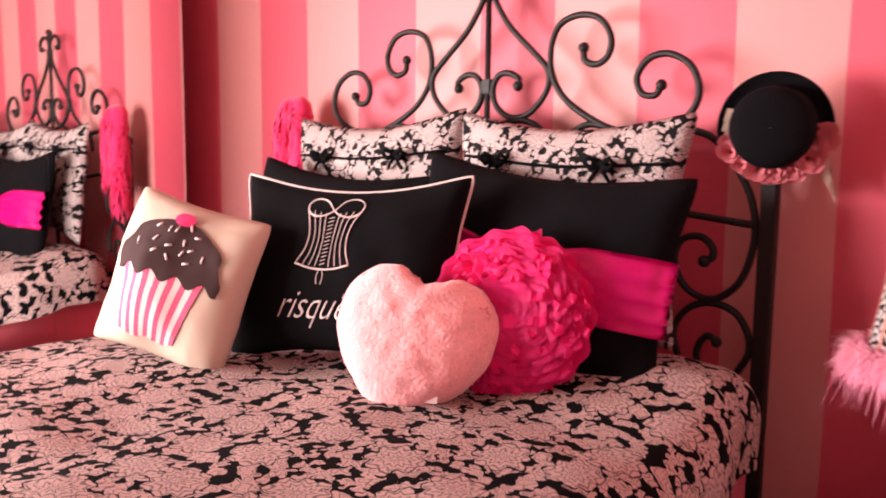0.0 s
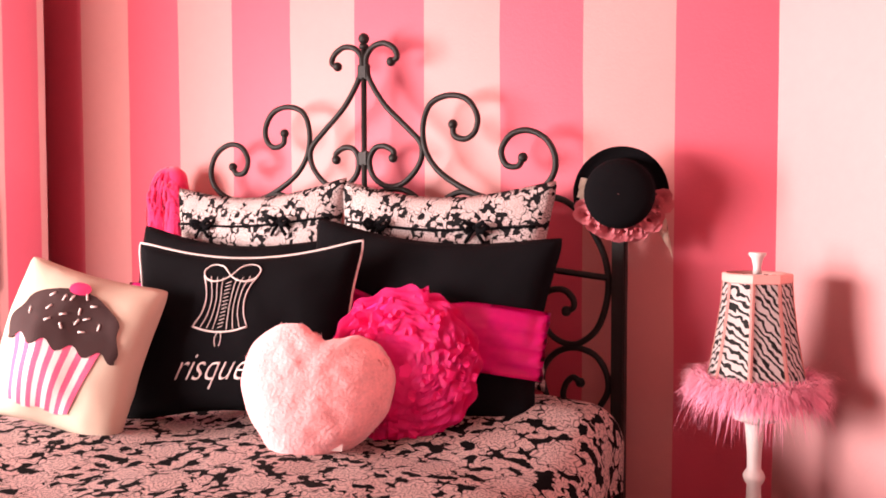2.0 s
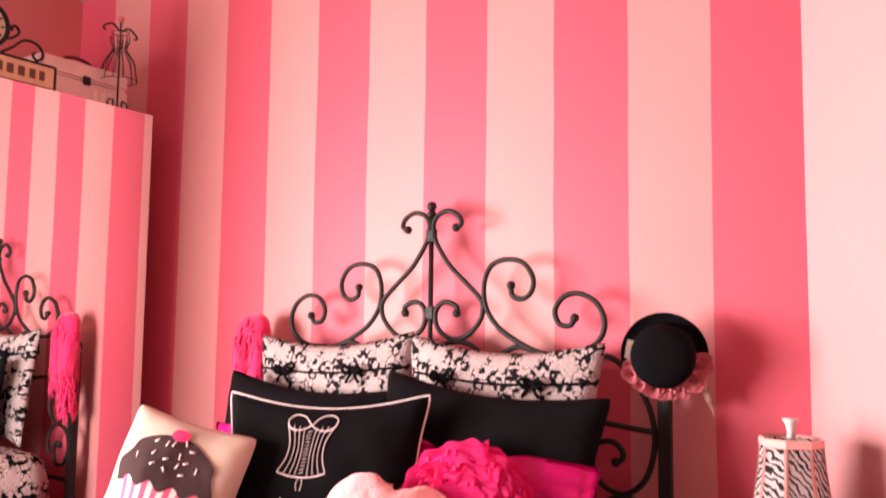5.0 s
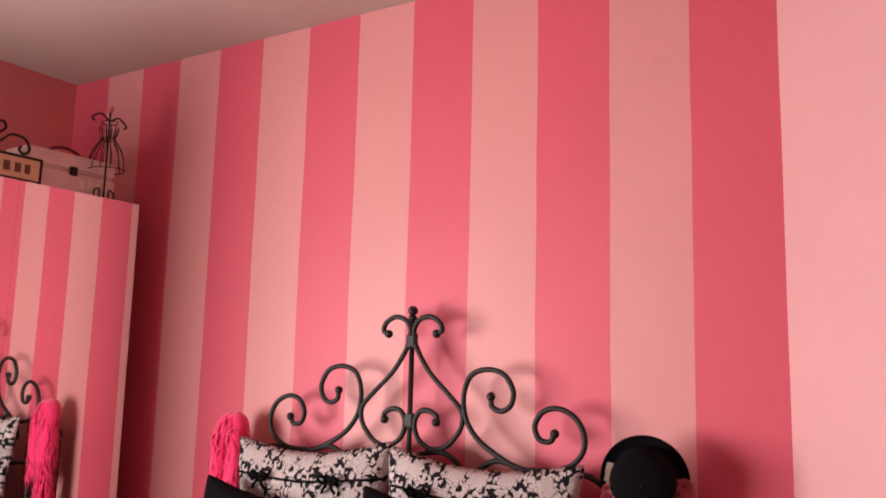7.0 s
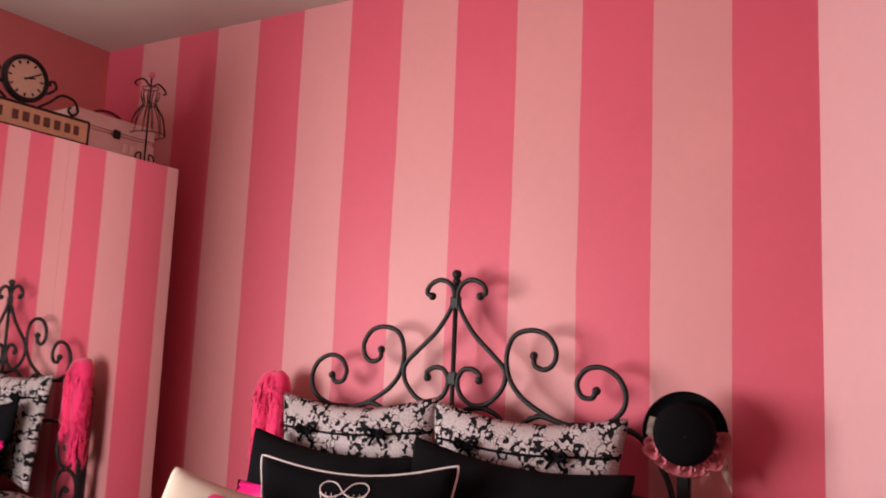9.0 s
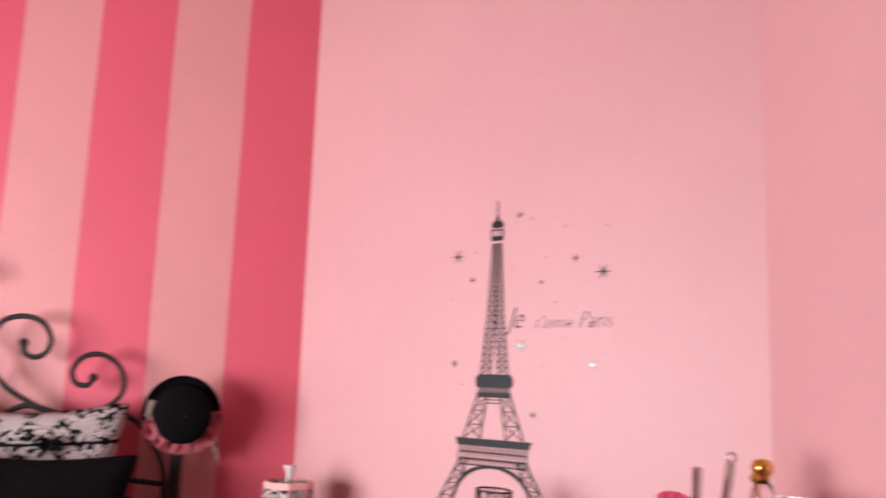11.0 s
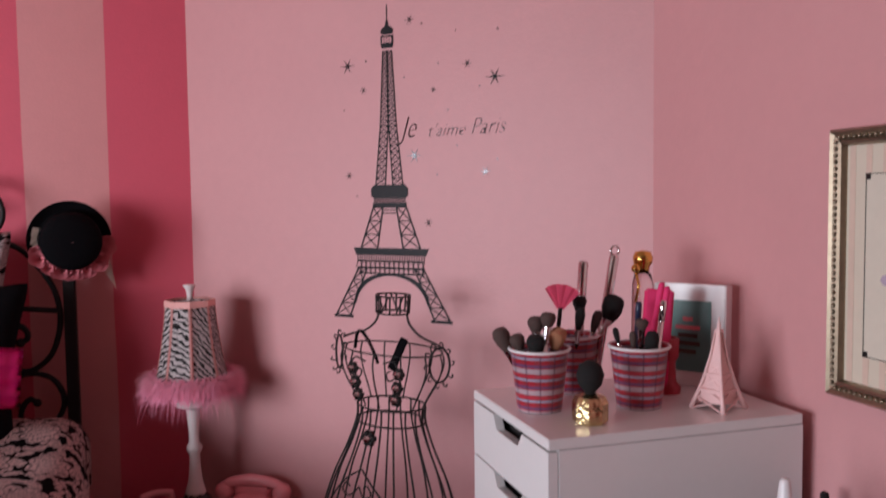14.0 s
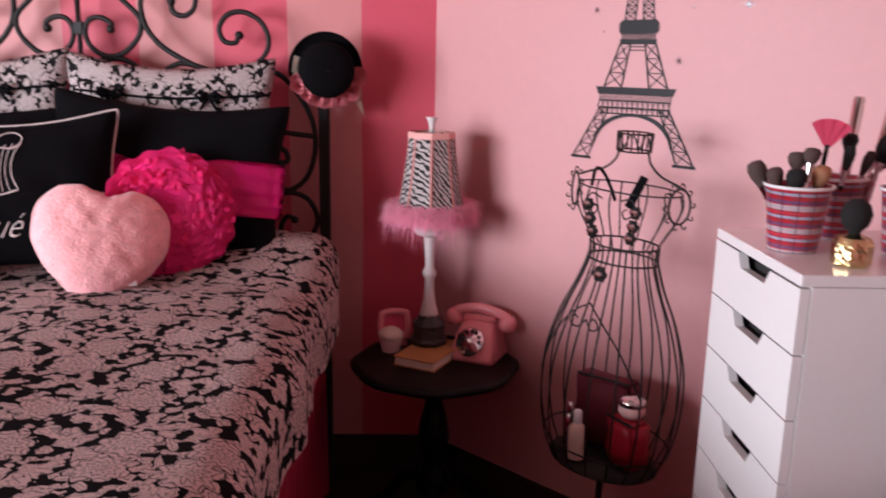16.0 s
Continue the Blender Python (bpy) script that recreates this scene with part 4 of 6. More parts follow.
for sg in (1, -1):
    for pts in ([(0.06, 0.10), (0.10, 0.13), (0.14, 0.165), (0.19, 0.16), (0.21, 0.125), (0.19, 0.105), (0.172, 0.118), (0.180, 0.132)], [(0.075, 0.15), (0.10, 0.165), (0.118, 0.185), (0.108, 0.205), (0.092, 0.200), (0.094, 0.186)]):
        bm = bmesh.new()
        tube(bm, spline([(sg * x, 0, z) for x, z in pts], 6), 0.005, 6)
        part("scroll", bm, M_IRON, sign, "", True)

case = thing("suitcase", (-2.34, 2.53, WTOP), "small pale pink vanity case with a dark handle", "suitcase", rz=-2.5)
bm = bmesh.new()
box(bm, -0.09, 0.09, -0.19, 0.19, 0.0, 0.095, 0.008)
part("lower_shell", bm, mat("faded_pink_vinyl", (0.62, 0.46, 0.42), 0.55, grain=0.1, stain=0.25, stain_scale=9), case)
bm = bmesh.new()
box(bm, -0.09, 0.09, -0.19, 0.19, 0.098, 0.165, 0.01)
part("lid", bm, mat("faded_cream_vinyl", (0.66, 0.52, 0.46), 0.55, grain=0.1, stain=0.25, stain_scale=9), case)
bm = bmesh.new()
box(bm, 0.088, 0.098, -0.016, 0.016, 0.08, 0.115, 0.003)
part("latch", bm, M_IRON, case)
bm = bmesh.new()
tube(bm, spline([(0.02, -0.075, 0.165), (0.02, -0.05, 0.19), (0.02, 0.0, 0.2), (0.02, 0.05, 0.19), (0.02, 0.075, 0.165)], 6), 0.006, 6)
part("handle", bm, M_WINE, case, "dark carrying handle", True)
for k in range(4):
    bm = bmesh.new()
    box(bm, 0.0905, 0.0925, 0.03 + 0.034 * k, 0.05 + 0.034 * k, 0.03, 0.068)
    part("lettering_bar", bm, M_LACE, case)


def wire_form(e, rings, nv, wire, mat_, depth, skirt_from, label_wire="", seg=40, hoops=None):
    """Hoops and upright wires of a dress form, from (height, half width)."""
    for z, r in rings:
        if hoops and z not in hoops:
            continue
        bm = bmesh.new()
        tube(bm, [(r * math.cos(2 * math.pi * k / seg), depth * r * math.sin(2 * math.pi * k / seg), z) for k in range(seg)], wire, 5, closed=True)
        part("hoop", bm, mat_, e, "", True)
    prof = spline([(r, 0, z) for z, r in rings], 6)
    prof = [p for p in prof if p.z <= skirt_from]
    for k in range(nv):
        a = 2 * math.pi * k / nv
        bm = bmesh.new()
        tube(bm, [(p.x * math.cos(a), depth * p.x * math.sin(a), p.z) for p in prof], wire, 5)
        part("upright_wire", bm, mat_, e, "", True)


mini = thing("miniature_dress_form", (0, 0, 0), "miniature black wire dress form on a square foot", "dress form", m=Matrix.Translation((-2.222, 2.650, WTOP)) @ Matrix.Diagonal((1.24, 1.24, 1.24, 1)))
wire_form(mini, [(0.10, 0.066), (0.16, 0.054), (0.205, 0.026), (0.235, 0.034), (0.262, 0.030)], 12, 0.0015, M_IRON, 0.8, 0.25, seg=24, hoops=(0.10, 0.205, 0.262))
bm = bmesh.new()
tube(bm, [(0, 0, 0.0), (0, 0, 0.30)], 0.003, 6)
part("pole", bm, M_IRON, mini, "", True)
for sg in (1, -1):
    bm = bmesh.new()
    tube(bm, spline([(0, sg * 0.005, 0.268), (0, sg * 0.03, 0.285), (0, sg * 0.055, 0.275), (0, sg * 0.065, 0.262), (0, sg * 0.055, 0.256)], 6), 0.003, 6)
    part("shoulder_curl", bm, M_IRON, mini, "", True)
    bm = bmesh.new()
    tube(bm, spline([(0, sg * 0.036, 0.0), (0, sg * 0.036, 0.028), (0, sg * 0.018, 0.036), (0, sg * 0.018, 0.006)], 5), 0.003, 6)
    part("foot_loop", bm, M_IRON, mini, "", True)
bm = bmesh.new()
ball(bm, (0, 0, 0.308), 0.011, 10)
part("head_knob", bm, M_ROSEFAB, mini, "", True)

# ---- hat and feather boa on the bed posts ----
hat = thing("hat", (0, 0, 0), "black bowler hat with dusty rose flowers and lace", "hat", m=pose(-0.045, 2.781, 1.433, 92, 0, 12))
bm = bmesh.new()
lathe(bm, [(0.070, 0.0), (0.09, -0.002), (0.105, 0.002), (0.114, 0.010), (0.116, 0.014), (0.112, 0.013), (0.103, 0.006), (0.09, 0.003), (0.070, 0.004)], 48, cap=False)
part("brim", bm, M_BLACKCLOTH, hat, "", True)
bm = bmesh.new()
lathe(bm, [(0.081, -0.002), (0.084, 0.03), (0.084, 0.07), (0.079, 0.09), (0.064, 0.102), (0.03, 0.108), (0.001, 0.109)], 48, cap=False)
part("crown", bm, M_BLACKCLOTH, hat, "", True)
bm = bmesh.new()
lathe(bm, [(0.0845, 0.004), (0.087, 0.008), (0.087, 0.024), (0.0845, 0.028)], 48, cap=False, rfun=lambda a, z: 1 + 0.012 * math.sin(a * 17))
part("hat_band", bm, M_BLACKCLOTH, hat, "black ribbon hat band", True)
rnd = random.Random(3)


def rose(parent, c, s, mat_):
    """A cloth rose: one gathered strip rolled outwards from its heart."""
    bm = bmesh.new()
    rows = []
    for k in range(57):
        t = k / 56
        a = t * 4 * 2 * math.pi
        rr, up = 0.12 + 0.78 * t, 0.95 - 0.55 * t
        wave = 0.14 * math.sin(a * 2.6 + 1)
        rows.append([bm.verts.new(c + Vector((f * math.cos(a), f * math.sin(a), h_)) * s) for f, h_ in ((rr * 0.75, up * 0.35), (rr + 0.05, up * 0.8), (rr + 0.22 + wave, up + wave * 0.6))])
    for p, q in zip(rows, rows[1:]):
        for i in range(2):
            bm.faces.new((p[i], p[i + 1], q[i + 1], q[i]))
    part("rose", bm, mat_, parent, "", True)


for k in range(15):
    a = radians(200 + 150 * k / 14)
    rr = 0.092 + 0.006 * math.sin(k * 2.3)
    rose(hat, Vector((rr * math.cos(a), rr * math.sin(a), 0.010 + 0.012 * (k % 2))), 0.023 + 0.004 * (k % 3), M_ROSEFAB)
for k in range(5):
    a = radians(165 + 14 * k)
    bm = bmesh.new()
    c = Vector((0.092 * math.cos(a), 0.092 * math.sin(a), 0.014))
    vs = [bm.verts.new(c + Vector((dx, dy, 0.006 * math.sin(dx * 300)))) for dx, dy in ((-0.014, -0.01), (0.012, -0.014), (0.017, 0.012), (-0.008, 0.017))]
    bm.faces.new(vs)
    bmesh.ops.solidify(bm, geom=bm.faces[:], thickness=0.001)
    part("lace_leaf", bm, M_LACE, hat, "ivory lace leaf")
bm = bmesh.new()
g = []
for k in range(9):
    t = k / 8
    g.append([bm.verts.new((0.075 + 0.045 * t + 0.006 * math.sin(j + k), -0.055 - 0.075 * t * t + 0.012 * (j - 1.5) * (0.6 + t), 0.006 + 0.006 * math.sin(j * 2 + k))) for j in range(4)])
for a, b in zip(g, g[1:]):
    for j in range(3):
        bm.faces.new((a[j], a[j + 1], b[j + 1], b[j]))
bmesh.ops.solidify(bm, geom=bm.faces[:], thickness=0.001)
part("lace_tail", bm, M_LACE, hat, "loose ivory lace tail", True)

boa = thing("feather_boa", (HX - 0.738, HY - 0.02, 1.43), "hot pink feather boa draped over the bed post", "feather boa")
bm = bmesh.new()
for sg, low in ((1, -0.20), (-1, -0.30)):
    tube(bm, spline([(0, 0, 0.075), (sg * 0.028, -0.012, 0.06), (sg * 0.040, -0.022, 0.0), (sg * 0.036, -0.028, -0.10), (sg * 0.028, -0.028, low)], 6), 0.037, 10, taper=lambda t: 1.0 if t < 0.8 else 1.0 - 2.2 * (t - 0.8))
part("cord", bm, M_BOA, boa, "", True)
bm = bmesh.new()
for k in range(1500):
    sg = rnd.choice((1, -1))
    t = rnd.random()
    z = 0.09 - (0.30 if sg > 0 else 0.40) * t
    a = rnd.uniform(0, 2 * math.pi)
    c = Vector((sg * (0.036 if t > 0.1 else 0.36 * t), -0.02, z))
    rad = Vector((math.cos(a), math.sin(a), 0))
    p = c + rad * 0.026
    tip = p + rad * rnd.uniform(0.004, 0.02) + Vector((0, 0, -rnd.uniform(0.03, 0.09)))
    s = Vector((-math.sin(a), math.cos(a), 0)) * rnd.uniform(0.002, 0.005)
    mid = (p + tip) / 2 + rad * 0.012
    v = [bm.verts.new(q) for q in (p - s, p + s, mid + s, mid - s, tip)]
    bm.faces.new((v[0], v[1], v[2], v[3]))
    bm.faces.new((v[3], v[2], v[4]))
tagged(part("feather_fringe", bm, M_BOA, boa, "limp hot pink feather strands"), kind="stuff")

# ---- side table with lamp, book, telephone and cupcake ----
TX, TY, TZ = 0.312, 2.548, 0.553
table = thing("side_table", (TX, TY, 0), "small round black pedestal table", "table")
bm = bmesh.new()
lathe(bm, [(0.21, -0.03), (0.245, -0.026), (0.259, -0.016), (0.259, -0.008), (0.249, 0.0), (0.231, 0.0), (0.227, -0.003), (0.001, -0.003)], 56, (0, 0, TZ + 0.003), cap=False, rfun=lambda a, z: 1 + 0.018 * math.cos(a * 8))
part("tabletop", bm, M_BLACKLAC, table, "", True)
bm = bmesh.new()
lathe(bm, [(0.10, TZ - 0.028), (0.06, TZ - 0.04), (0.03, TZ - 0.07), (0.028, 0.42), (0.042, 0.36), (0.05, 0.30), (0.036, 0.24), (0.03, 0.2), (0.055, 0.17), (0.055, 0.12), (0.03, 0.1)], 28)
part("column", bm, M_BLACKLAC, table, "", True)
for k in range(3):
    a = radians(30 + 120 * k)
    bm = bmesh.new()
    tube(bm, spline([(0.03 * math.cos(a), 0.03 * math.sin(a), 0.16), (0.11 * math.cos(a), 0.11 * math.sin(a), 0.13), (0.17 * math.cos(a), 0.17 * math.sin(a), 0.05), (0.22 * math.cos(a), 0.22 * math.sin(a), 0.016)], 6), 0.018, 8)
    part("leg", bm, M_BLACKLAC, table, "", True)

book = thing("book", (0.298, 2.575, TZ + 0.001), "ochre clothbound book under the lamp", "book", rz=62)
bm = bmesh.new()
box(bm, -0.108, 0.108, -0.066, 0.066, 0.003, 0.027, 0.001)
part("pages", bm, M_LACE, book)
for z in (0.0, 0.027):
    bm = bmesh.new()
    box(bm, -0.112, 0.112, -0.070, 0.070, z, z + 0.003, 0.001)
    part("cover", bm, M_BOOK, book)

LX, LY, LZ = 0.292, 2.635, TZ + 0.032
lamp = thing("table_lamp", (LX, LY, LZ), "white turned table lamp with zebra shade and pink feather trim", "lamp")
bm = bmesh.new()
lathe(bm, [(0.058, 0.0), (0.062, 0.012), (0.056, 0.022), (0.052, 0.05), (0.054, 0.062), (0.046, 0.072), (0.036, 0.082), (0.03, 0.092)], 8, m=pose(0, 0, 0, 0, 0, 22))
part("carved_foot", bm, M_FOOT, lamp, "zebra-painted carved foot")
bm = bmesh.new()
lathe(bm, [(0.030, 0.088), (0.028, 0.10), (0.020, 0.13), (0.016, 0.17), (0.0145, 0.205), (0.021, 0.215), (0.023, 0.224), (0.020, 0.232), (0.0145, 0.240), (0.015, 0.27), (0.018, 0.31), (0.020, 0.333), (0.022, 0.338), (0.045, 0.345), (0.050, 0.352), (0.052, 0.375), (0.047, 0.377), (0.010, 0.360)], 28)
part("stem", bm, M_WHITEPAINT, lamp, "white painted turned stem", True)
SH = [(0.098, 0.420), (0.088, 0.47), (0.078, 0.53), (0.070, 0.59), (0.066, 0.645)]
facet = lambda a, z: 1 / math.cos((a % (math.pi / 4)) - math.pi / 8) * 0.965
bm = bmesh.new()
lathe(bm, SH, 64, cap=False, rfun=facet)
bmesh.ops.solidify(bm, geom=bm.faces[:], thickness=0.002)
shade = part("shade", bm, M_ZEBRA, lamp, "bell-shaped zebra cloth shade")
for k in range(8):
    a = radians(45 * k)
    bm = bmesh.new()
    pts = [Vector((r * 1.046 * math.cos(a), r * 1.046 * math.sin(a), z)) for r, z in SH]
    s = Vector((-math.sin(a), math.cos(a), 0)) * 0.0048
    o = Vector((math.cos(a), math.sin(a), 0)) * 0.002
    rows = [(bm.verts.new(p - s), bm.verts.new(p + o), bm.verts.new(p + s)) for p in pts]
    for p, q in zip(rows, rows[1:]):
        for i in range(2):
            bm.faces.new((p[i], p[i + 1], q[i + 1], q[i]))
    bmesh.ops.solidify(bm, geom=bm.faces[:], thickness=0.0015)
    part("seam_ribbon", bm, M_TRIM, shade, "pale pink seam ribbon")
bm = bmesh.new()
lathe(bm, [(0.0665, 0.632), (0.0695, 0.634), (0.0690, 0.650), (0.0655, 0.652)], 64, cap=False, rfun=facet)
part("top_ribbon", bm, M_TRIM, shade, "pale pink ribbon")
bm = bmesh.new()
for k in range(3):
    a = radians(120 * k)
    tube(bm, [(0, 0, 0.648), (0.064 * math.cos(a), 0.064 * math.sin(a), 0.643)], 0.0015, 5)
tube(bm, [(0, 0, 0.355), (0, 0, 0.66)], 0.003, 6)
part("spider", bm, M_WHITEPAINT, lamp)
bm = bmesh.new()
lathe(bm, [(0.009, 0.650), (0.008, 0.664), (0.012, 0.682), (0.018, 0.690), (0.018, 0.694), (0.001, 0.694)], 16)
part("finial", bm, M_WHITEPAINT, lamp, "", True)
bm = bmesh.new()
for k in range(9000):
    a = rnd.uniform(0, 2 * math.pi)
    rr = 0.102
    clump = noise.noise(Vector((math.cos(a) * 7, math.sin(a) * 7, 2.0)))
    p = Vector((rr * math.cos(a), rr * math.sin(a), 0.415 + rnd.uniform(-0.016, 0.014)))
    rad = Vector((math.cos(a), math.sin(a), 0))
    tan = Vector((-math.sin(a), math.cos(a), 0))
    long_ = rnd.random() < 0.07
    out = rnd.uniform(0.012, 0.060) * (1 + 0.6 * clump)
    d = rad * out + tan * rnd.uniform(-0.035, 0.035) + Vector((0, 0, rnd.uniform(-0.032, 0.030)))
    tip = p + d + (Vector((0, 0, -rnd.uniform(0.03, 0.085))) + rad * rnd.uniform(0, 0.02) if long_ else Vector((0, 0, -0.006)))
    mid = p + d * 0.6 + Vector((0, 0, 0.006)) + tan * rnd.uniform(-0.006, 0.006)
    s = d.cross(Vector((0, 0, 1))).normalized() * (0.0008 if long_ else rnd.uniform(0.0005, 0.0011))
    v = [bm.verts.new(q) for q in (p - s, p + s, mid + s, mid - s, tip)]
    bm.faces.new((v[0], v[1], v[2], v[3]))
    bm.faces.new((v[3], v[2], v[4]))
tagged(part("feather_trim", bm, M_FEATHER, lamp, "fluffy pink feather fringe"), kind="stuff")

lamp.scale = (1, 1, 1.03)

# telephone
phone = thing("telephone", (0.450, 2.612, TZ), "pale pink vintage rotary telephone with silver dial", "telephone", m=pose(0.450, 2.612, TZ, 0, 0, -26) @ Matrix.Diagonal((1.1, 1.1, 1.14, 1)))
bm = bmesh.new()
prof = [(-0.075, 0.0), (-0.072, 0.016), (-0.03, 0.075), (-0.012, 0.098), (0.035, 0.100), (0.058, 0.06), (0.068, 0.015), (0.07, 0.0)]
n = 10
rows = []
for i in range(n + 1):
    f = -1 + 2 * i / n
    w_ = 0.070
    sq = 1 - 0.10 * abs(f) ** 6
    rows.append([bm.verts.new((f * w_ * (1.0 - 0.35 * z / 0.1), y * sq, z * (1 - 0.06 * abs(f) ** 4))) for y, z in prof])
for a, b in zip(rows, rows[1:]):
    for k in range(len(prof) - 1):
        bm.faces.new((a[k], b[k], b[k + 1], a[k + 1]))
    bm.faces.new((a[-1], b[-1], b[0], a[0]))
bm.faces.new(rows[0])
bm.faces.new(rows[-1][::-1])
bmesh.ops.recalc_face_normals(bm, faces=bm.faces)
part("housing", bm, M_PHONE, phone, "", True)
m = pose(-0.002, -0.054, 0.052, 54, 0, 0)
bm = bmesh.new()
lathe(bm, [(0.001, 0.0), (0.040, 0.0), (0.042, 0.004), (0.040, 0.009), (0.016, 0.010), (0.014, 0.013), (0.001, 0.014)], 32, m=m)
dial = part("dial", bm, M_CHROME, phone, "silver rotary dial", True)
for k in range(10):
    a = radians(30 * k)
    bm = bmesh.new()
    lathe(bm, [(0.0055, 0.0095), (0.0055, 0.0105), (0.001, 0.0105)], 10, (0.029 * math.cos(a), 0.029 * math.sin(a), 0), m=m)
    part("finger_hole", bm, M_IRON, dial)
bm = bmesh.new()
tube(bm, spline([(-0.085, 0.015, 0.108), (-0.06, 0.015, 0.122), (0, 0.015, 0.132), (0.06, 0.015, 0.122), (0.085, 0.015, 0.108)], 6), 0.014, 10)
for sg in (1, -1):
    lathe(bm, [(0.001, -0.03), (0.022, -0.03), (0.027, -0.018), (0.024, 0.0), (0.014, 0.012), (0.001, 0.014)], 18, m=pose(sg * 0.086, 0.015, 0.108, 0, sg * 18, 0))
part("handset", bm, M_PHONE, phone, "", True)
bm = bmesh.new()
box(bm, -0.05, 0.05, 0.0, 0.03, 0.094, 0.114, 0.006)
part("cradle", bm, M_PHONE, phone)

cup = thing("toy_cupcake", (0.171, 2.640, TZ), "small toy cupcake with cream frosting", "cupcake")
bm = bmesh.new()
lathe(bm, [(0.027, 0.0), (0.036, 0.045), (0.034, 0.046)], 40, rfun=lambda a, z: 1 + 0.04 * math.cos(a * 20))
part("wrapper", bm, M_PEARL, cup, "pink fluted wrapper")
bm = bmesh.new()
lathe(bm, [(0.036, 0.044), (0.041, 0.052), (0.038, 0.064), (0.028, 0.073), (0.012, 0.08), (0.001, 0.082)], 28, cap=False, rfun=lambda a, z: 1 + 0.05 * math.sin(a * 6 + z * 200))
part("frosting", bm, M_LACE, cup, "cream swirl frosting", True)
stand_ = thing("trinket_frame", (0.180, 2.705, TZ), "small pink plastic photo frame", "photo frame", rz=8)
bm = bmesh.new()
lathe(bm, [(0.052, -0.006), (0.056, 0.0), (0.052, 0.006), (0.036, 0.006), (0.036, -0.006)], 24, m=pose(0, 0, 0.066, 82, 0, 0), cap=False, rfun=lambda a, z: 1 / max(abs(math.cos(a)), abs(math.sin(a))) ** 0.55)
part("rim", bm, M_PHONE, stand_, "", True)
bm = bmesh.new()
box(bm, -0.046, 0.046, -0.003, 0.003, 0.018, 0.112, 0.001, pose(0, 0.002, 0, -8, 0, 0))
part("picture", bm, M_CANDY, stand_, "deep pink insert")
bm = bmesh.new()
box(bm, -0.04, 0.04, -0.02, 0.03, 0.0, 0.014, 0.002)
part("foot", bm, M_PHONE, stand_)

# ---- vinyl tower, stars and words on the diagonal wall ----
DU = Vector((0.70711, -0.70711, 0))
DN = Vector((-0.70711, -0.70711, 0))
DO = Vector((0.835, W + X0 - 0.835, 0)) + DN * 0.0012
DM = Matrix(((DU.x, 0, DN.x, DO.x), (DU.y, 0, DN.y, DO.y), (0, 1, 0, 0), (0, 0, 0, 1)))
decal = thing("tower_decal", (0, 0, 0), "black vinyl wall sticker of the Eiffel Tower", "wall sticker", m=DM)


def flat_poly(bm, pts, z=0.0):
    bm.faces.new([bm.verts.new((x, y, z)) for x, y in pts])


def bar(bm, a, b, w_):
    a, b = Vector(a), Vector(b)
    d = (b - a).normalized()
    s = Vector((-d.y, d.x)) * w_ / 2
    flat_poly(bm, [a - s, b - s, b + s, a + s])


def sticker(name, bm, label="", material=None, parent=None):
    ext = bmesh.ops.extrude_face_region(bm, geom=bm.faces[:])
    for v in ext["geom"]:
        if isinstance(v, bmesh.types.BMVert):
            v.co.z += 0.0008
    bmesh.ops.recalc_face_normals(bm, faces=bm.faces)
    return part(name, bm, material or M_DECAL, parent or decal, label)


def lattice(bm, la, ra, lb, rb, y0, y1, cells, w_=0.0028, edge=0.0042):
    """A tapering leg of crossed bars between two side lines."""
    for i in range(cells):
        f, g = i / cells, (i + 1) / cells
        ya, yb = y0 + (y1 - y0) * f, y0 + (y1 - y0) * g
        L0, R0, L1, R1 = la + (lb - la) * f, ra + (rb - ra) * f, la + (lb - la) * g, ra + (rb - ra) * g
        bar(bm, (L0, ya), (R1, yb), w_)
        bar(bm, (R0, ya), (L1, yb), w_)
        bar(bm, (L1, yb), (R1, yb), w_)
    bar(bm, (la, y0), (lb, y1), edge)
    bar(bm, (ra, y0), (rb, y1), edge)


ZF = 1.204
for sg in (1, -1):
    bm = bmesh.new()
    lattice(bm, sg * 0.187, sg * 0.138, sg * 0.106, sg * 0.078, ZF + 0.006, 1.348, 4)
    bar(bm, (sg * 0.194, ZF + 0.002), (sg * 0.128, ZF + 0.002), 0.008)
    sticker("leg", bm, "crossed lattice leg")
bm = bmesh.new()
for k in range(24):
    a, b = radians(8 + 164 * k / 24), radians(8 + 164 * (k + 1) / 24)
    thick = lambda t: 0.006 + 0.020 * abs(math.cos(t)) ** 1.5
    P_ = lambda t, o: (math.cos(t) * (0.118 + o * 0.3), 1.235 + math.sin(t) * (0.092 + o))
    flat_poly(bm, [P_(a, 0), P_(b, 0), P_(b, thick(b)), P_(a, thick(a))])
sticker("arch", bm)
bm = bmesh.new()
flat_poly(bm, [(-0.123, 1.405), (-0.114, 1.385), (0.114, 1.385), (0.123, 1.405)])
bar(bm, (-0.110, 1.368), (0.110, 1.368), 0.004)
bar(bm, (-0.110, 1.349), (0.110, 1.349), 0.005)
bar(bm, (-0.108, 1.333), (0.108, 1.333), 0.004)
for k in range(29):
    x = -0.109 + 0.218 * k / 28
    bar(bm, (x, 1.387), (x, 1.367), 0.0022)
    bar(bm, (x, 1.368), (x + (0.006 if k % 2 else -0.006), 1.349), 0.0022)
    bar(bm, (x, 1.349), (x + (0.006 if k % 2 else -0.006), 1.333), 0.002)
sticker("lower_platform", bm)
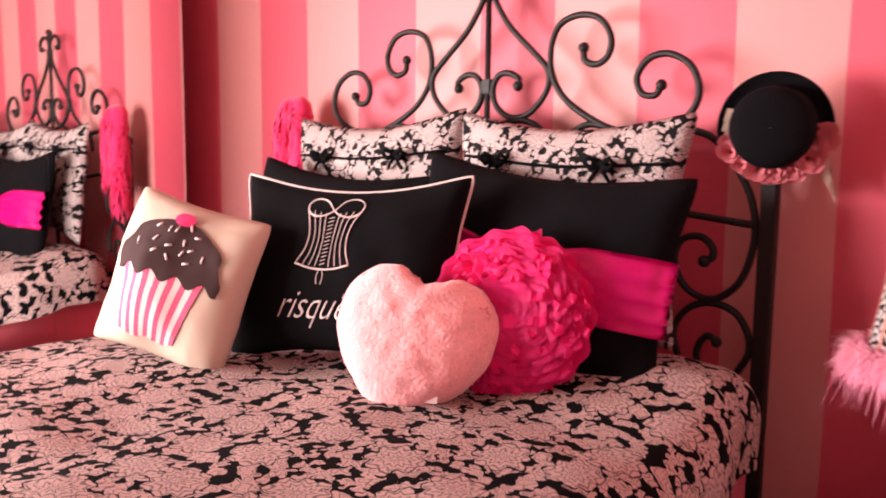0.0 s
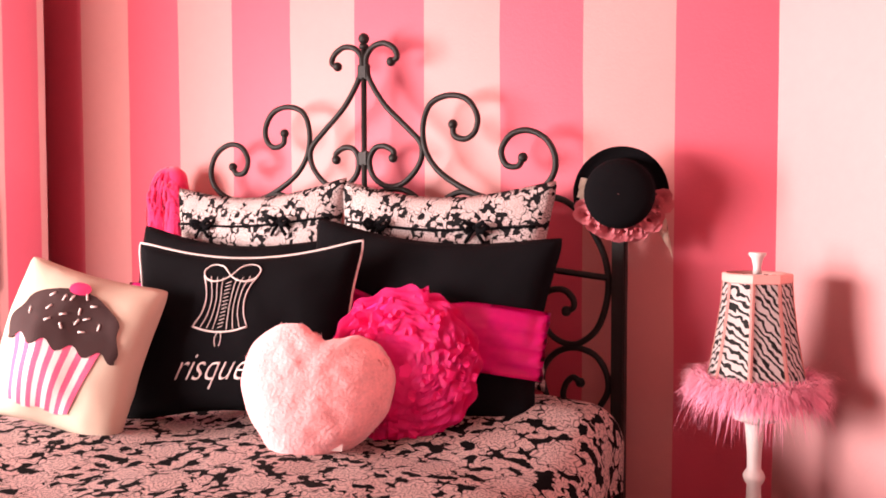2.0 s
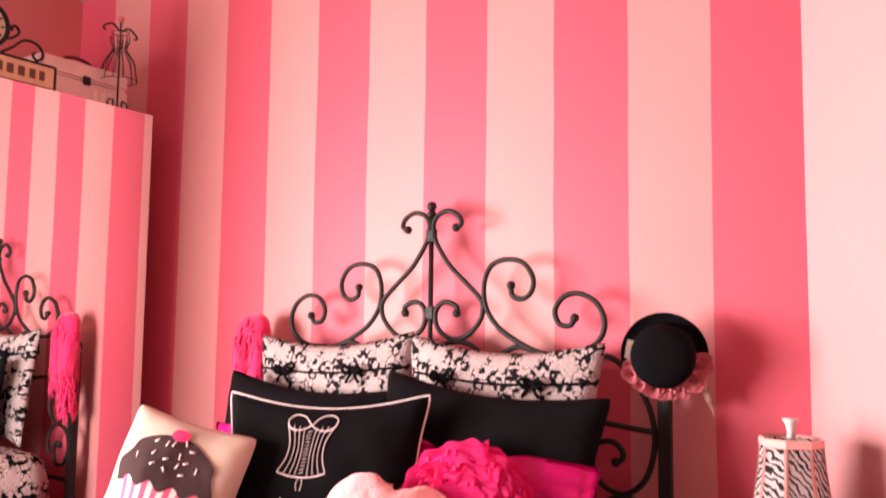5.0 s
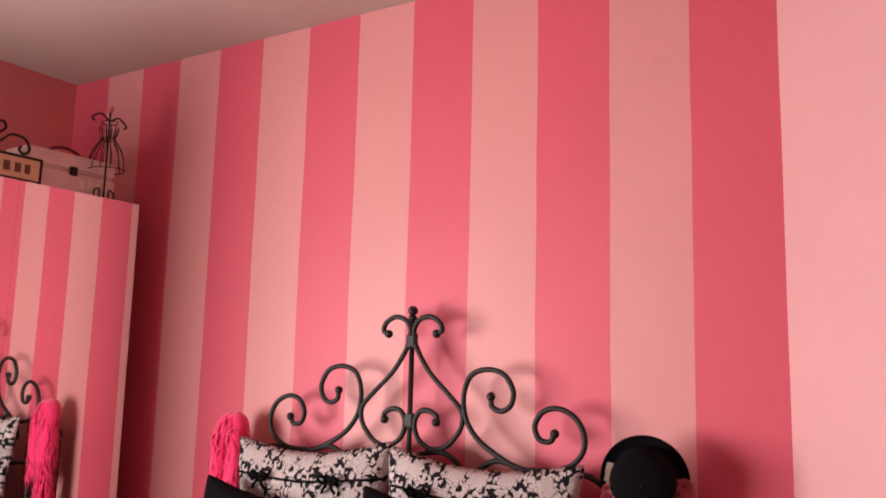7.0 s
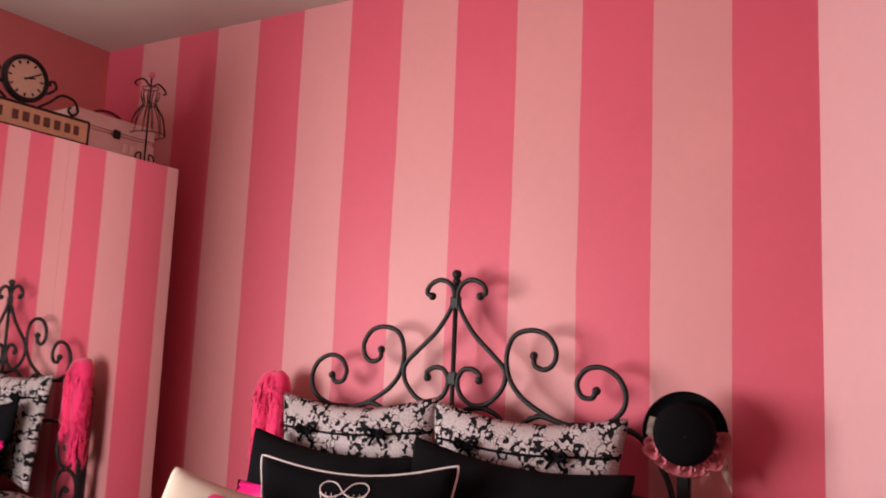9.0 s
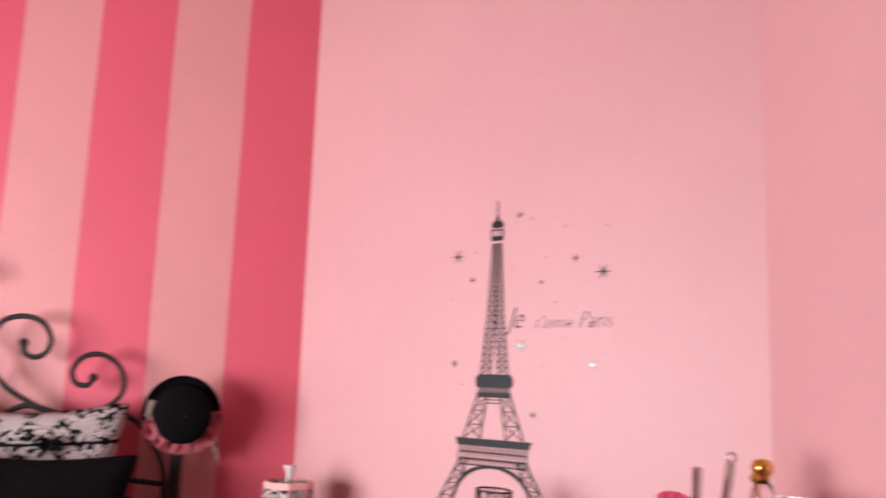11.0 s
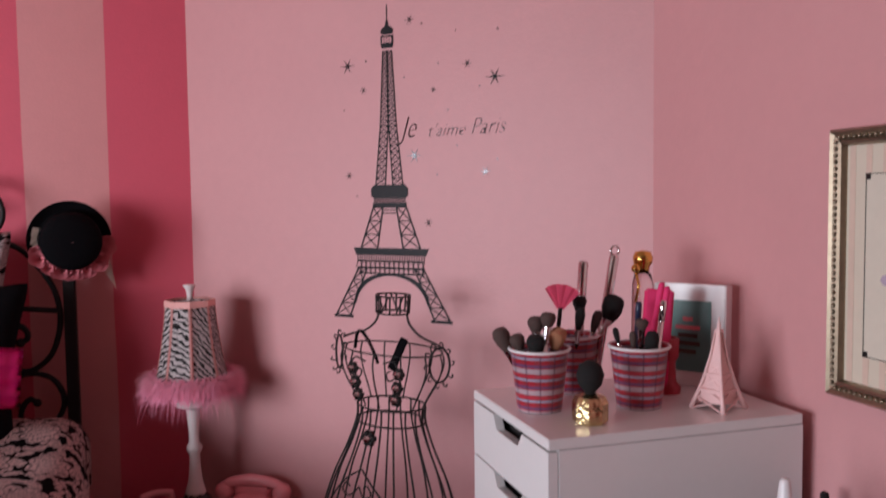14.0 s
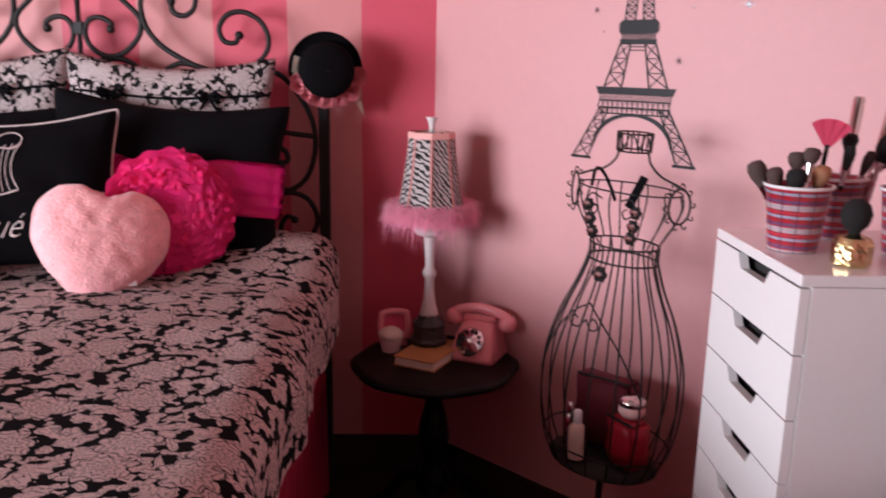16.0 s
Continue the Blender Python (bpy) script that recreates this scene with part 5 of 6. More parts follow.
for sg in (1, -1):
    bm = bmesh.new()
    lattice(bm, sg * 0.097, sg * 0.042, sg * 0.054, sg * 0.022, 1.405, 1.520, 3)
    sticker("upper_leg", bm)
bm = bmesh.new()
bar(bm, (-0.024, 1.512), (0.024, 1.512), 0.003)
bar(bm, (-0.026, 1.503), (0.026, 1.503), 0.003)
sticker("cross_bar", bm)
bm = bmesh.new()
flat_poly(bm, [(-0.060, 1.572), (-0.060, 1.552), (-0.052, 1.545), (0.052, 1.545), (0.060, 1.552), (0.060, 1.572), (0.050, 1.582), (-0.050, 1.582)])
flat_poly(bm, [(-0.055, 1.532), (-0.055, 1.518), (0.055, 1.518), (0.055, 1.532)])
for k in range(12):
    x = -0.052 + 0.104 * k / 12
    bar(bm, (x, 1.545), (x + 0.0087, 1.532), 0.002)
    bar(bm, (x + 0.0087, 1.545), (x, 1.532), 0.002)
sticker("middle_platform", bm)
bm = bmesh.new()
for sg in (1, -1):
    lattice(bm, sg * 0.044, sg * 0.012, sg * 0.026, sg * 0.001, 1.582, 1.745, 9, 0.0022, 0.0034)
    lattice(bm, sg * 0.026, sg * 0.0012, sg * 0.0145, sg * 0.001, 1.745, 1.950, 15, 0.0018, 0.003)
sticker("spire", bm)
bm = bmesh.new()
flat_poly(bm, [(-0.017, 1.958), (-0.020, 1.966), (-0.0205, 1.992), (0.0205, 1.992), (0.020, 1.966), (0.017, 1.958)])
flat_poly(bm, [(-0.016, 1.995), (-0.021, 2.004), (-0.016, 2.012), (-0.006, 2.018), (-0.003, 2.032), (0.003, 2.032), (0.006, 2.018), (0.016, 2.012), (0.021, 2.004), (0.016, 1.995)])
bar(bm, (0, 2.03), (0, 2.075), 0.0028)
sticker("lantern", bm)
bm = bmesh.new()
for k in range(4):
    x = -0.012 + 0.008 * k
    flat_poly(bm, [(x - 0.0028, 1.972), (x + 0.0028, 1.972), (x + 0.0028, 1.987), (x - 0.0028, 1.987)], 0.001)
sticker("lantern_opening", bm, "pale openings of the lantern", M_PINK)


def star(x, z, r, material, points=6):
    e = thing("star_decal", (0, 0, 0), "small dark vinyl star sticker on the pink wall", "wall sticker", "star stickers", m=DM)
    bm = bmesh.new()
    pts = []
    for k in range(points * 2):
        a = math.pi * k / points
        q = (r if k % (points if points == 6 else 2) == 0 or k % 2 == 0 else r * 0.13)
        if k % 2 == 0 and k % points != 0:
            q = r * 0.78
        pts.append((x + q * math.cos(a), z + q * math.sin(a)))
    flat_poly(bm, pts)
    sticker("star", bm, "", material, e)


for x, z, r, dark in ((-0.133, 1.919, 0.027, 1), (0.072, 2.027, 0.016, 1), (-0.080, 1.848, 0.014, 1), (0.246, 1.895, 0.016, 1), (0.325, 1.855, 0.030, 1), (0.144, 1.834, 0.011, 1), (0.083, 1.660, 0.027, 0.5), (-0.134, 1.610, 0.015, 1), (0.124, 1.477, 0.016, 1), (0.296, 1.612, 0.018, 0)):
    star(x, z, r, M_DECAL if dark == 1 else M_SILVER)
for x, z, dark in ((-0.070, 1.928, 1), (0.110, 2.013, 1), (0.213, 1.984, 1), (0.334, 1.976, 1), (0.159, 1.902, 0), (0.053, 1.874, 0), (-0.147, 1.795, 1), (0.281, 1.834, 0), (0.187, 1.778, 0), (0.214, 1.683, 0), (-0.108, 1.552, 1), (0.153, 1.608, 0), (0.331, 1.643, 0)):
    star(x, z, 0.005, M_DECAL if dark else M_SILVER, 5)

words = thing("lettering_decal", (0, 0, 0), "handwritten dark silver vinyl words on the pink wall", "wall sticker", m=DM)
letters("Je", 0.078, lambda x, y: Vector((0.040 + x * 0.8, 1.709 + y * 1.1, 0.0)), M_DECAL, words, "word", 0.45, -0.0016)
letters("t'aime", 0.068, lambda x, y: Vector((0.122 + x * 0.70, 1.709 + y * 0.75, 0.0)), M_SILVER, words, "word", 0.4, -0.0022)
letters("Paris", 0.072, lambda x, y: Vector((0.252 + x * 0.72, 1.709 + y * 0.9, 0.0)), M_SILVER, words, "word", 0.4, -0.0024)

# ---- wire dress form ----
form = thing("dress_form", (0, 0, 0), "black wire dress form holding cosmetics in its skirt", "dress form", m=pose(0.744, 2.146, 0, 0, 2.2, -45))
wire_form(form, [(0.44, 0.145), (0.50, 0.172), (0.60, 0.190), (0.72, 0.186), (0.83, 0.156), (0.92, 0.116), (0.99, 0.092), (1.03, 0.090)], 18, 0.0026, M_IRON, 0.8, 1.03, hoops=(0.44, 0.50, 0.99, 1.03))
wire_form(form, [(1.03, 0.090), (1.06, 0.106), (1.10, 0.130), (1.14, 0.143), (1.17, 0.136)], 12, 0.0022, M_IRON, 0.62, 1.17, hoops=(1.17,))
wire_form(form, [(1.262, 0.042), (1.305, 0.044)], 10, 0.0024, M_IRON, 0.9, 1.305, seg=24)
for k in range(7):
    bm = bmesh.new()
    a = 2 * math.pi * k / 7
    tube(bm, [(0.043 * math.cos(a + 0.45 * t), 0.039 * math.sin(a + 0.45 * t), 1.262 + 0.043 * t) for t in (0, 0.5, 1, 1.5, 2)][:3], 0.002, 5)
    part("neck_lattice", bm, M_IRON, form, "", True)
for sg in (1, -1):
    bm = bmesh.new()
    tube(bm, spline([(sg * 0.040, 0, 1.262), (sg * 0.05, 0, 1.235), (sg * 0.08, 0, 1.21), (sg * 0.125, 0, 1.195), (sg * 0.148, 0, 1.185)], 6), 0.003, 6)
    part("shoulder_wire", bm, M_IRON, form, "", True)
    bm = bmesh.new()
    tube(bm, [(sg * (0.146 + 0.020 * math.cos(2 * math.pi * k / 24)), -0.02 + 0.014 * math.cos(2 * math.pi * k / 24), 1.150 + 0.042 * math.sin(2 * math.pi * k / 24)) for k in range(24)], 0.003, 6, closed=True)
    for k in range(10):
        a = 2 * math.pi * k / 10
        p = Vector((sg * (0.146 + 0.020 * math.cos(a)), -0.02 + 0.014 * math.cos(a), 1.150 + 0.042 * math.sin(a)))
        o = Vector((sg * math.cos(a), -0.2, math.sin(a)))
        q = Vector((-sg * math.sin(a), 0, math.cos(a)))
        tube(bm, spline([p, p + o * 0.010 + q * 0.003, p + o * 0.013 + q * 0.009, p + o * 0.007 + q * 0.012], 4), 0.0019, 5)
    part("armhole", bm, M_IRON, form, "curled armhole wire", True)
    bm = bmesh.new()
    tube(bm, spline([(sg * 0.025, -0.082, 1.15), (sg * 0.055, -0.083, 1.158), (sg * 0.068, -0.082, 1.13), (sg * 0.045, -0.083, 1.11), (sg * 0.035, -0.083, 1.125), (sg * 0.046, -0.083, 1.134)], 6), 0.0022, 5)
    part("curl", bm, M_IRON, form, "", True)
    bm = bmesh.new()
    tube(bm, spline([(0, -0.13, 0.90), (sg * 0.04, -0.145, 0.87), (sg * 0.1, -0.13, 0.79), (sg * 0.15, -0.1, 0.68)], 6), 0.0024, 5)
    tube(bm, spline([(0, -0.14, 0.86), (sg * 0.02, -0.15, 0.84), (sg * 0.04, -0.15, 0.85), (sg * 0.03, -0.15, 0.87), (sg * 0.018, -0.15, 0.862)], 6), 0.0022, 5)
    part("skirt_curl", bm, M_IRON, form, "", True)
    for k, z in enumerate((1.128, 1.093, 1.062)):
        bm = bmesh.new()
        c = Vector((sg * (0.066 - 0.006 * k), -0.074 + 0.004 * k, z))
        for q in range(6):
            a = 2 * math.pi * q / 6
            ball(bm, c + Vector((0.010 * math.cos(a), -0.002, 0.010 * math.sin(a))), 0.0075, 6)
        gem = part("gem_flower", bm, M_IRON, form, "", True)
        bm = bmesh.new()
        ball(bm, c + Vector((0, -0.010, 0)), 0.009, 8)
        part("stone", bm, M_CHROME, gem, "clear sparkling stone")
bm = bmesh.new()
tube(bm, spline([(-0.098, -0.02, 1.165), (-0.085, -0.03, 1.205), (-0.062, -0.045, 1.214), (-0.03, -0.065, 1.20), (0.0, -0.08, 1.170), (0.012, -0.084, 1.150)], 6), 0.0042, 6)
part("strap", bm, M_BLACKCLOTH, form, "looped black strap", True)
bm = bmesh.new()
box(bm, -0.011, 0.011, -0.003, 0.003, 0, 0.082, 0.002, pose(0.048, -0.082, 1.138, -14, 18, 0))
part("strap", bm, M_BLACKCLOTH, form, "wide black strap")
bm = bmesh.new()
for q in range(6):
    a = 2 * math.pi * q / 6
    ball(bm, Vector((-0.005 + 0.013 * math.cos(a), -0.092, 0.965 + 0.013 * math.sin(a))), 0.009, 6)
gem = part("gem_flower", bm, M_IRON, form, "", True)
bm = bmesh.new()
ball(bm, (-0.005, -0.102, 0.965), 0.009, 8)
part("stone", bm, M_CHROME, gem, "clear sparkling stone")
bm = bmesh.new()
tube(bm, [(0, 0, 0.02), (0, 0, 0.46)], 0.009, 10)
part("pole", bm, M_IRON, form, "", True)
bm = bmesh.new()
lathe(bm, [(0.001, 0.445), (0.148, 0.437), (0.150, 0.442), (0.001, 0.452)], 40, m=Matrix.Diagonal((1, 0.8, 1, 1)), cap=False)
part("tray", bm, M_IRON, form, "dark tray in the skirt", True)
for k in range(3):
    a = radians(90 + 120 * k)
    bm = bmesh.new()
    tube(bm, spline([(0, 0, 0.14), (0.08 * math.cos(a), 0.08 * math.sin(a), 0.10), (0.16 * math.cos(a), 0.16 * math.sin(a), 0.012)], 6), 0.008, 8)
    part("foot", bm, M_IRON, form, "", True)

FM = form.matrix_world


def in_form(x, y, z):
    return tuple(FM @ Vector((x, y, z)))


def bag(at, rz, size, label, mat_):
    e = thing("cosmetic_bag", at, label, "bag", rz=rz)
    sx, sy, sz = size
    bm = bmesh.new()
    box(bm, -sx, sx, -sy, sy, 0, sz, 0.012)
    bmesh.ops.subdivide_edges(bm, edges=bm.edges[:], cuts=2, use_grid_fill=True)
    for v in bm.verts:
        v.co += Vector((noise.noise(v.co * 30), noise.noise(v.co * 30 + Vector((5, 0, 0))), 0)) * 0.008
    part("pouch", bm, mat_, e, "", True)
    bm = bmesh.new()
    tube(bm, [(-sx * 0.9, -sy, sz), (sx * 0.9, -sy, sz)], 0.004, 6)
    part("zip", bm, M_IRON, e)
    return e


bag(in_form(-0.025, 0.045, 0.453), -40, (0.085, 0.03, 0.20), "wine red cosmetic pouch with a zip", M_WINE)
bag(in_form(0.075, -0.005, 0.453), -60, (0.05, 0.035, 0.13), "deep red cosmetic pouch with a zip", M_RED)


def bottle(name, at, label, body, cap, r, h, cap_h, cat="bottle"):
    e = thing(name, at, label, cat)
    bm = bmesh.new()
    lathe(bm, [(r * 0.92, 0.0), (r, 0.004), (r, h * 0.82), (r * 0.75, h * 0.93), (r * 0.45, h)], 18)
    part("vessel", bm, body, e, "", True)
    bm = bmesh.new()
    lathe(bm, [(r * 0.5, h), (r * 0.55, h + 0.003), (r * 0.5, h + cap_h * 0.9), (r * 0.3, h + cap_h)], 16)
    part("cap", bm, cap, e, "", True)
    return e


bottle("lotion_bottle", in_form(-0.035, -0.075, 0.453), "cream lotion bottle with a white cap", M_LACE, M_NOZZLE, 0.022, 0.10, 0.035)
bottle("perfume_bottle", in_form(-0.095, -0.02, 0.453), "glass perfume bottle with a silver cap", M_CHROME, M_CHROME, 0.018, 0.09, 0.03)
bottle("nail_polish_bottle", in_form(-0.065, -0.05, 0.453), "dark bottle with a black cap", M_NAVY, M_BRISTLE, 0.017, 0.07, 0.04)
jar = thing("cream_jar", in_form(0.075, -0.005, 0.590), "round silver lidded jar on a pink pouch", "jar")
bm = bmesh.new()
lathe(bm, [(0.026, 0), (0.034, 0.012), (0.034, 0.03), (0.028, 0.036)], 20)
part("pot", bm, M_PEARL, jar, "", True)
bm = bmesh.new()
lathe(bm, [(0.035, 0.032), (0.035, 0.045), (0.02, 0.053), (0.001, 0.054)], 20)
part("lid", bm, M_CHROME, jar, "", True)

# ---- drawer unit ----
AX0, AX1, AY0, AY1, AH = 0.838, 1.322, 1.302, 1.668, 1.16
unit = thing("drawer_unit", ((AX0 + AX1) / 2, (AY0 + AY1) / 2, 0), "tall narrow white chest of many shallow drawers", "chest of drawers")
bm = bmesh.new()
box(bm, AX0 + 0.018, AX1, AY0, AY0 + 0.016, 0.0, AH - 0.019)
wpart("side_panel", bm, M_WHITE, unit)
bm = bmesh.new()
box(bm, AX0 + 0.018, AX1, AY1 - 0.016, AY1, 0.0, AH - 0.019)
wpart("side_panel", bm, M_WHITE, unit)
bm = bmesh.new()
box(bm, AX0, AX1, AY0, AY1, AH - 0.018, AH, 0.0015)
wpart("top_panel", bm, M_WHITE, unit)
bm = bmesh.new()
box(bm, AX1 - 0.006, AX1 - 0.001, AY0 + 0.017, AY1 - 0.017, 0.02, AH - 0.02)
wpart("back_panel", bm, M_WHITE, unit)
bm = bmesh.new()
box(bm, AX0 + 0.03, AX0 + 0.045, AY0 + 0.017, AY1 - 0.017, 0.0, 0.06)
wpart("plinth", bm, M_WHITE, unit)
DZ0, DZ1 = 0.062, AH - 0.020
pitch = (DZ1 - DZ0) / 10
yc = (AY0 + AY1) / 2
for k in range(10):
    z0, z1 = DZ0 + k * pitch + 0.0015, DZ0 + (k + 1) * pitch - 0.0015
    bm = bmesh.new()
    cut = [(AY0 + 0.001, z0), (AY1 - 0.001, z0), (AY1 - 0.001, z1), (yc + 0.07, z1), (yc + 0.052, z1 - 0.026), (yc - 0.052, z1 - 0.026), (yc - 0.07, z1), (AY0 + 0.001, z1)]
    f = bm.faces.new([bm.verts.new((AX0, y, z)) for y, z in cut])
    ext = bmesh.ops.extrude_face_region(bm, geom=[f])
    for v in ext["geom"]:
        if isinstance(v, bmesh.types.BMVert):
            v.co.x += 0.016
    bmesh.ops.recalc_face_normals(bm, faces=bm.faces)
    d = wpart("drawer", bm, M_WHITE, unit)
    # thin sheet behind the front, its dark colour put in as the slot's shade
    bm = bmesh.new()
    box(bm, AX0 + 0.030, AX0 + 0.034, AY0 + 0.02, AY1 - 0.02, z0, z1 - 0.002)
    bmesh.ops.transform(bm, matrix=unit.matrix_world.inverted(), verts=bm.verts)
    part("slot_shade", bm, M_GAP, d, "near-black sheet painted as the shade inside the finger slot")


# ---- on the drawer unit ----
def bucket(at, label, tilt_seed, grp="brush pots"):
    e = thing("brush_pot", at, label, "pot", grp)
    bm = bmesh.new()
    lathe(bm, [(0.001, 0.003), (0.039, 0.003), (0.040, 0.0), (0.0405, 0.002), (0.052, 0.106), (0.0545, 0.108), (0.0545, 0.113), (0.0515, 0.113), (0.0505, 0.106), (0.040, 0.008), (0.001, 0.008)], 40, cap=False)
    part("pail", bm, M_PLAID, e, "", True)
    bm = bmesh.new()
    tube(bm, [(0.0545 * math.cos(2 * math.pi * k / 40), 0.0545 * math.sin(2 * math.pi * k / 40), 0.111) for k in range(40)], 0.003, 6, closed=True)
    part("rim", bm, M_NOZZLE, e, "white rolled rim", True)
    return e


def brush(pot, dx, dy, reach, lean_x, lean_y, head, hr, hl, handle, ferrule=None, spread=1.0):
    """A make-up brush that stands head up in a pot; lean in metres over its length."""
    x, y, z = pot
    foot, tip = Vector((x + dx * 0.4, y + dy * 0.4, z + 0.012)), Vector((x + dx + lean_x, y + dy + lean_y, z + 0.94 * reach))
    d = (tip - foot).normalized()
    L = (tip - foot).length
    hr *= 0.82
    e = thing("makeup_brush", (0, 0, 0), "make-up brush standing head up in a plaid pot", "brush", "make-up brushes", m=Matrix.Translation(foot) @ d.to_track_quat("Z", "Y").to_matrix().to_4x4())
    bm = bmesh.new()
    lathe(bm, [(0.003, 0), (0.0045, L * 0.4), (0.005, L - hl - 0.03)], 8)
    part("handle", bm, handle, e, "", True)
    bm = bmesh.new()
    lathe(bm, [(0.005, L - hl - 0.03), (0.0065, L - hl - 0.01), (hr * 0.55, L - hl)], 10, cap=False)
    part("ferrule", bm, ferrule or M_CHROME, e, "", True)
    bm = bmesh.new()
    lathe(bm, [(hr * 0.5, L - hl), (hr * 0.9, L - hl * 0.6), (hr, L - hl * 0.3), (hr * 0.75, L - hl * 0.06), (hr * 0.3, L), (0.001, L)], 16, cap=False, m=Matrix.Diagonal((1, spread, 1, 1)))
    part("bristles", bm, head, e, "", True)
    return e


P1, P2, P3 = (0.902, 1.485, AH), (1.020, 1.600, AH), (1.083, 1.447, AH)
bucket(P1, "red plaid tin pot full of make-up brushes", 1)
bucket(P2, "red plaid tin pot full of make-up brushes", 2)
bucket(P3, "red plaid tin pot with brushes and pencils", 3)
for pot, dx, dy, reach, lx, ly, head, hr, hl, hd in (
        (P1, -0.03, -0.01, 0.150, -0.02, 0.0, M_TAUPE, 0.017, 0.03, M_BRISTLE),
        (P1, -0.01, -0.02, 0.150, -0.01, -0.01, M_BRISTLE, 0.021, 0.035, M_CHROME),
        (P1, 0.018, -0.015, 0.152, 0.01, -0.005, M_TAN, 0.019, 0.032, M_BRISTLE),
        (P1, 0.03, 0.02, 0.150, 0.025, 0.01, M_TAN, 0.019, 0.032, M_CHROME),
        (P1, 0.0, 0.03, 0.172, 0.015, 0.02, M_TAUPE, 0.020, 0.03, M_BRISTLE),
        (P1, 0.012, 0.01, 0.182, 0.02, 0.02, M_TAUPE, 0.018, 0.028, M_CHROME),
        (P1, -0.025, 0.03, 0.155, -0.040, 0.01, M_TAUPE, 0.020, 0.045, M_NOZZLE),
        (P2, 0.0, -0.02, 0.205, 0.0, -0.02, M_BRISTLE, 0.017, 0.03, M_CANDY),
        (P2, 0.02, -0.03, 0.175, 0.01, -0.03, M_COCOA, 0.012, 0.045, M_TAN),
        (P2, 0.035, 0.0, 0.200, 0.05, -0.03, M_BRISTLE, 0.026, 0.05, M_TAN),
        (P2, 0.045, 0.01, 0.180, 0.06, 0.0, M_BRISTLE, 0.024, 0.045, M_CHROME),
        (P2, -0.02, -0.035, 0.185, 0.005, -0.04, M_BRISTLE, 0.012, 0.045, M_BRISTLE),
        (P3, -0.02, -0.01, 0.150, -0.005, -0.01, M_TAUPE, 0.008, 0.03, M_CHROME),
        (P3, 0.0, 0.0, 0.172, 0.0, -0.01, M_TAUPE, 0.015, 0.02, M_BRISTLE),
        (P3, -0.032, 0.005, 0.155, -0.015, 0.0, M_BRISTLE, 0.007, 0.03, M_BRISTLE),
        (P3, 0.008, -0.02, 0.150, 0.004, -0.008, M_BRISTLE, 0.016, 0.05, M_BRISTLE)):
    brush(pot, dx, dy, reach, lx, ly, head, hr, hl, hd)

fan = thing("fan_brush", (0.962, 1.545, AH + 0.012), "pink fan-shaped make-up brush", "brush", m=pose(0.962, 1.545, AH + 0.09, 0, 6, -35))
bm = bmesh.new()
tube(bm, [(0, 0, -0.07), (0, 0, 0.085)], 0.004, 8)
part("handle", bm, M_BRISTLE, fan, "", True)
bm = bmesh.new()
n = 12
bot = [bm.verts.new((0.006 * (2 * k / n - 1), 0, 0.082)) for k in range(n + 1)]
top = [bm.verts.new((0.036 * math.sin(1.15 * (2 * k / n - 1)), 0.002 * math.sin(k * 2), 0.082 + 0.048 * math.cos(0.75 * (2 * k / n - 1)))) for k in range(n + 1)]
for k in range(n):
    bm.faces.new((bot[k], bot[k + 1], top[k + 1], top[k]))
bmesh.ops.solidify(bm, geom=bm.faces[:], thickness=0.004)
part("bristles", bm, M_CANDY, fan, "pink bristles spread like a fan")
for (x, y, lean, h_, mat_) in ((1.030, 1.60, 4, 0.245, M_CHROME), (1.062, 1.585, 10, 0.260, M_CHROME)):
    e = thing("metal_tool", (x, y, AH + 0.012), "slim chrome cosmetic tool standing in a pot", "cosmetic tool", m=pose(x, y, AH + 0.012, 0, lean, 0))
    bm = bmesh.new()
    lathe(bm, [(0.006, 0), (0.009, 0.03), (0.010, h_ * 0.98), (0.008, h_)], 14)
    part("shaft", bm, mat_, e, "", True)
    if lean > 5:
        bm = bmesh.new()
        tube(bm, [(0.009 * math.cos(2 * math.pi * k / 16), 0, h_ + 0.008 + 0.009 * math.sin(2 * math.pi * k / 16)) for k in range(16)], 0.0025, 6, closed=True)
        part("ring", bm, mat_, e, "", True)
for k, (dx, dy, lx, h_, mat_) in enumerate(((0.03, 0.02, 12, 0.215, M_CHERRY), (0.02, -0.025, 9, 0.185, M_CHROME), (0.036, -0.006, 14, 0.21, M_CHERRY), (0.012, 0.03, 6, 0.175, M_NAVY))):
    e = thing("cosmetic_pencil", (0, 0, 0), "cosmetic pencil standing in a plaid pot", "pencil", "cosmetic pencils", m=pose(P3[0] + dx * 0.5, P3[1] + dy, P3[2] + 0.012, 0, lx, 10 * k))
    bm = bmesh.new()
    lathe(bm, [(0.004, 0), (0.0055, 0.01), (0.0055, h_ * 0.8)], 10)
    part("barrel", bm, mat_, e, "", True)
    bm = bmesh.new()
    lathe(bm, [(0.006, h_ * 0.8), (0.006, h_ * 0.97), (0.004, h_)], 10)
    part("cap", bm, mat_, e, "", True)
pal = thing("pink_palette", (1.135, 1.50, AH), "magenta plastic comb case behind the pots", "case", m=pose(1.150, 1.515, AH, 0, 4, -20))
bm = bmesh.new()
box(bm, -0.028, 0.028, -0.006, 0.006, 0.0, 0.205, 0.004)
part("shell", bm, M_CHERRY, pal)
redcup = thing("red_pot", (1.185, 1.525, AH), "small red plastic pot with a scalloped foot", "pot")
bm = bmesh.new()
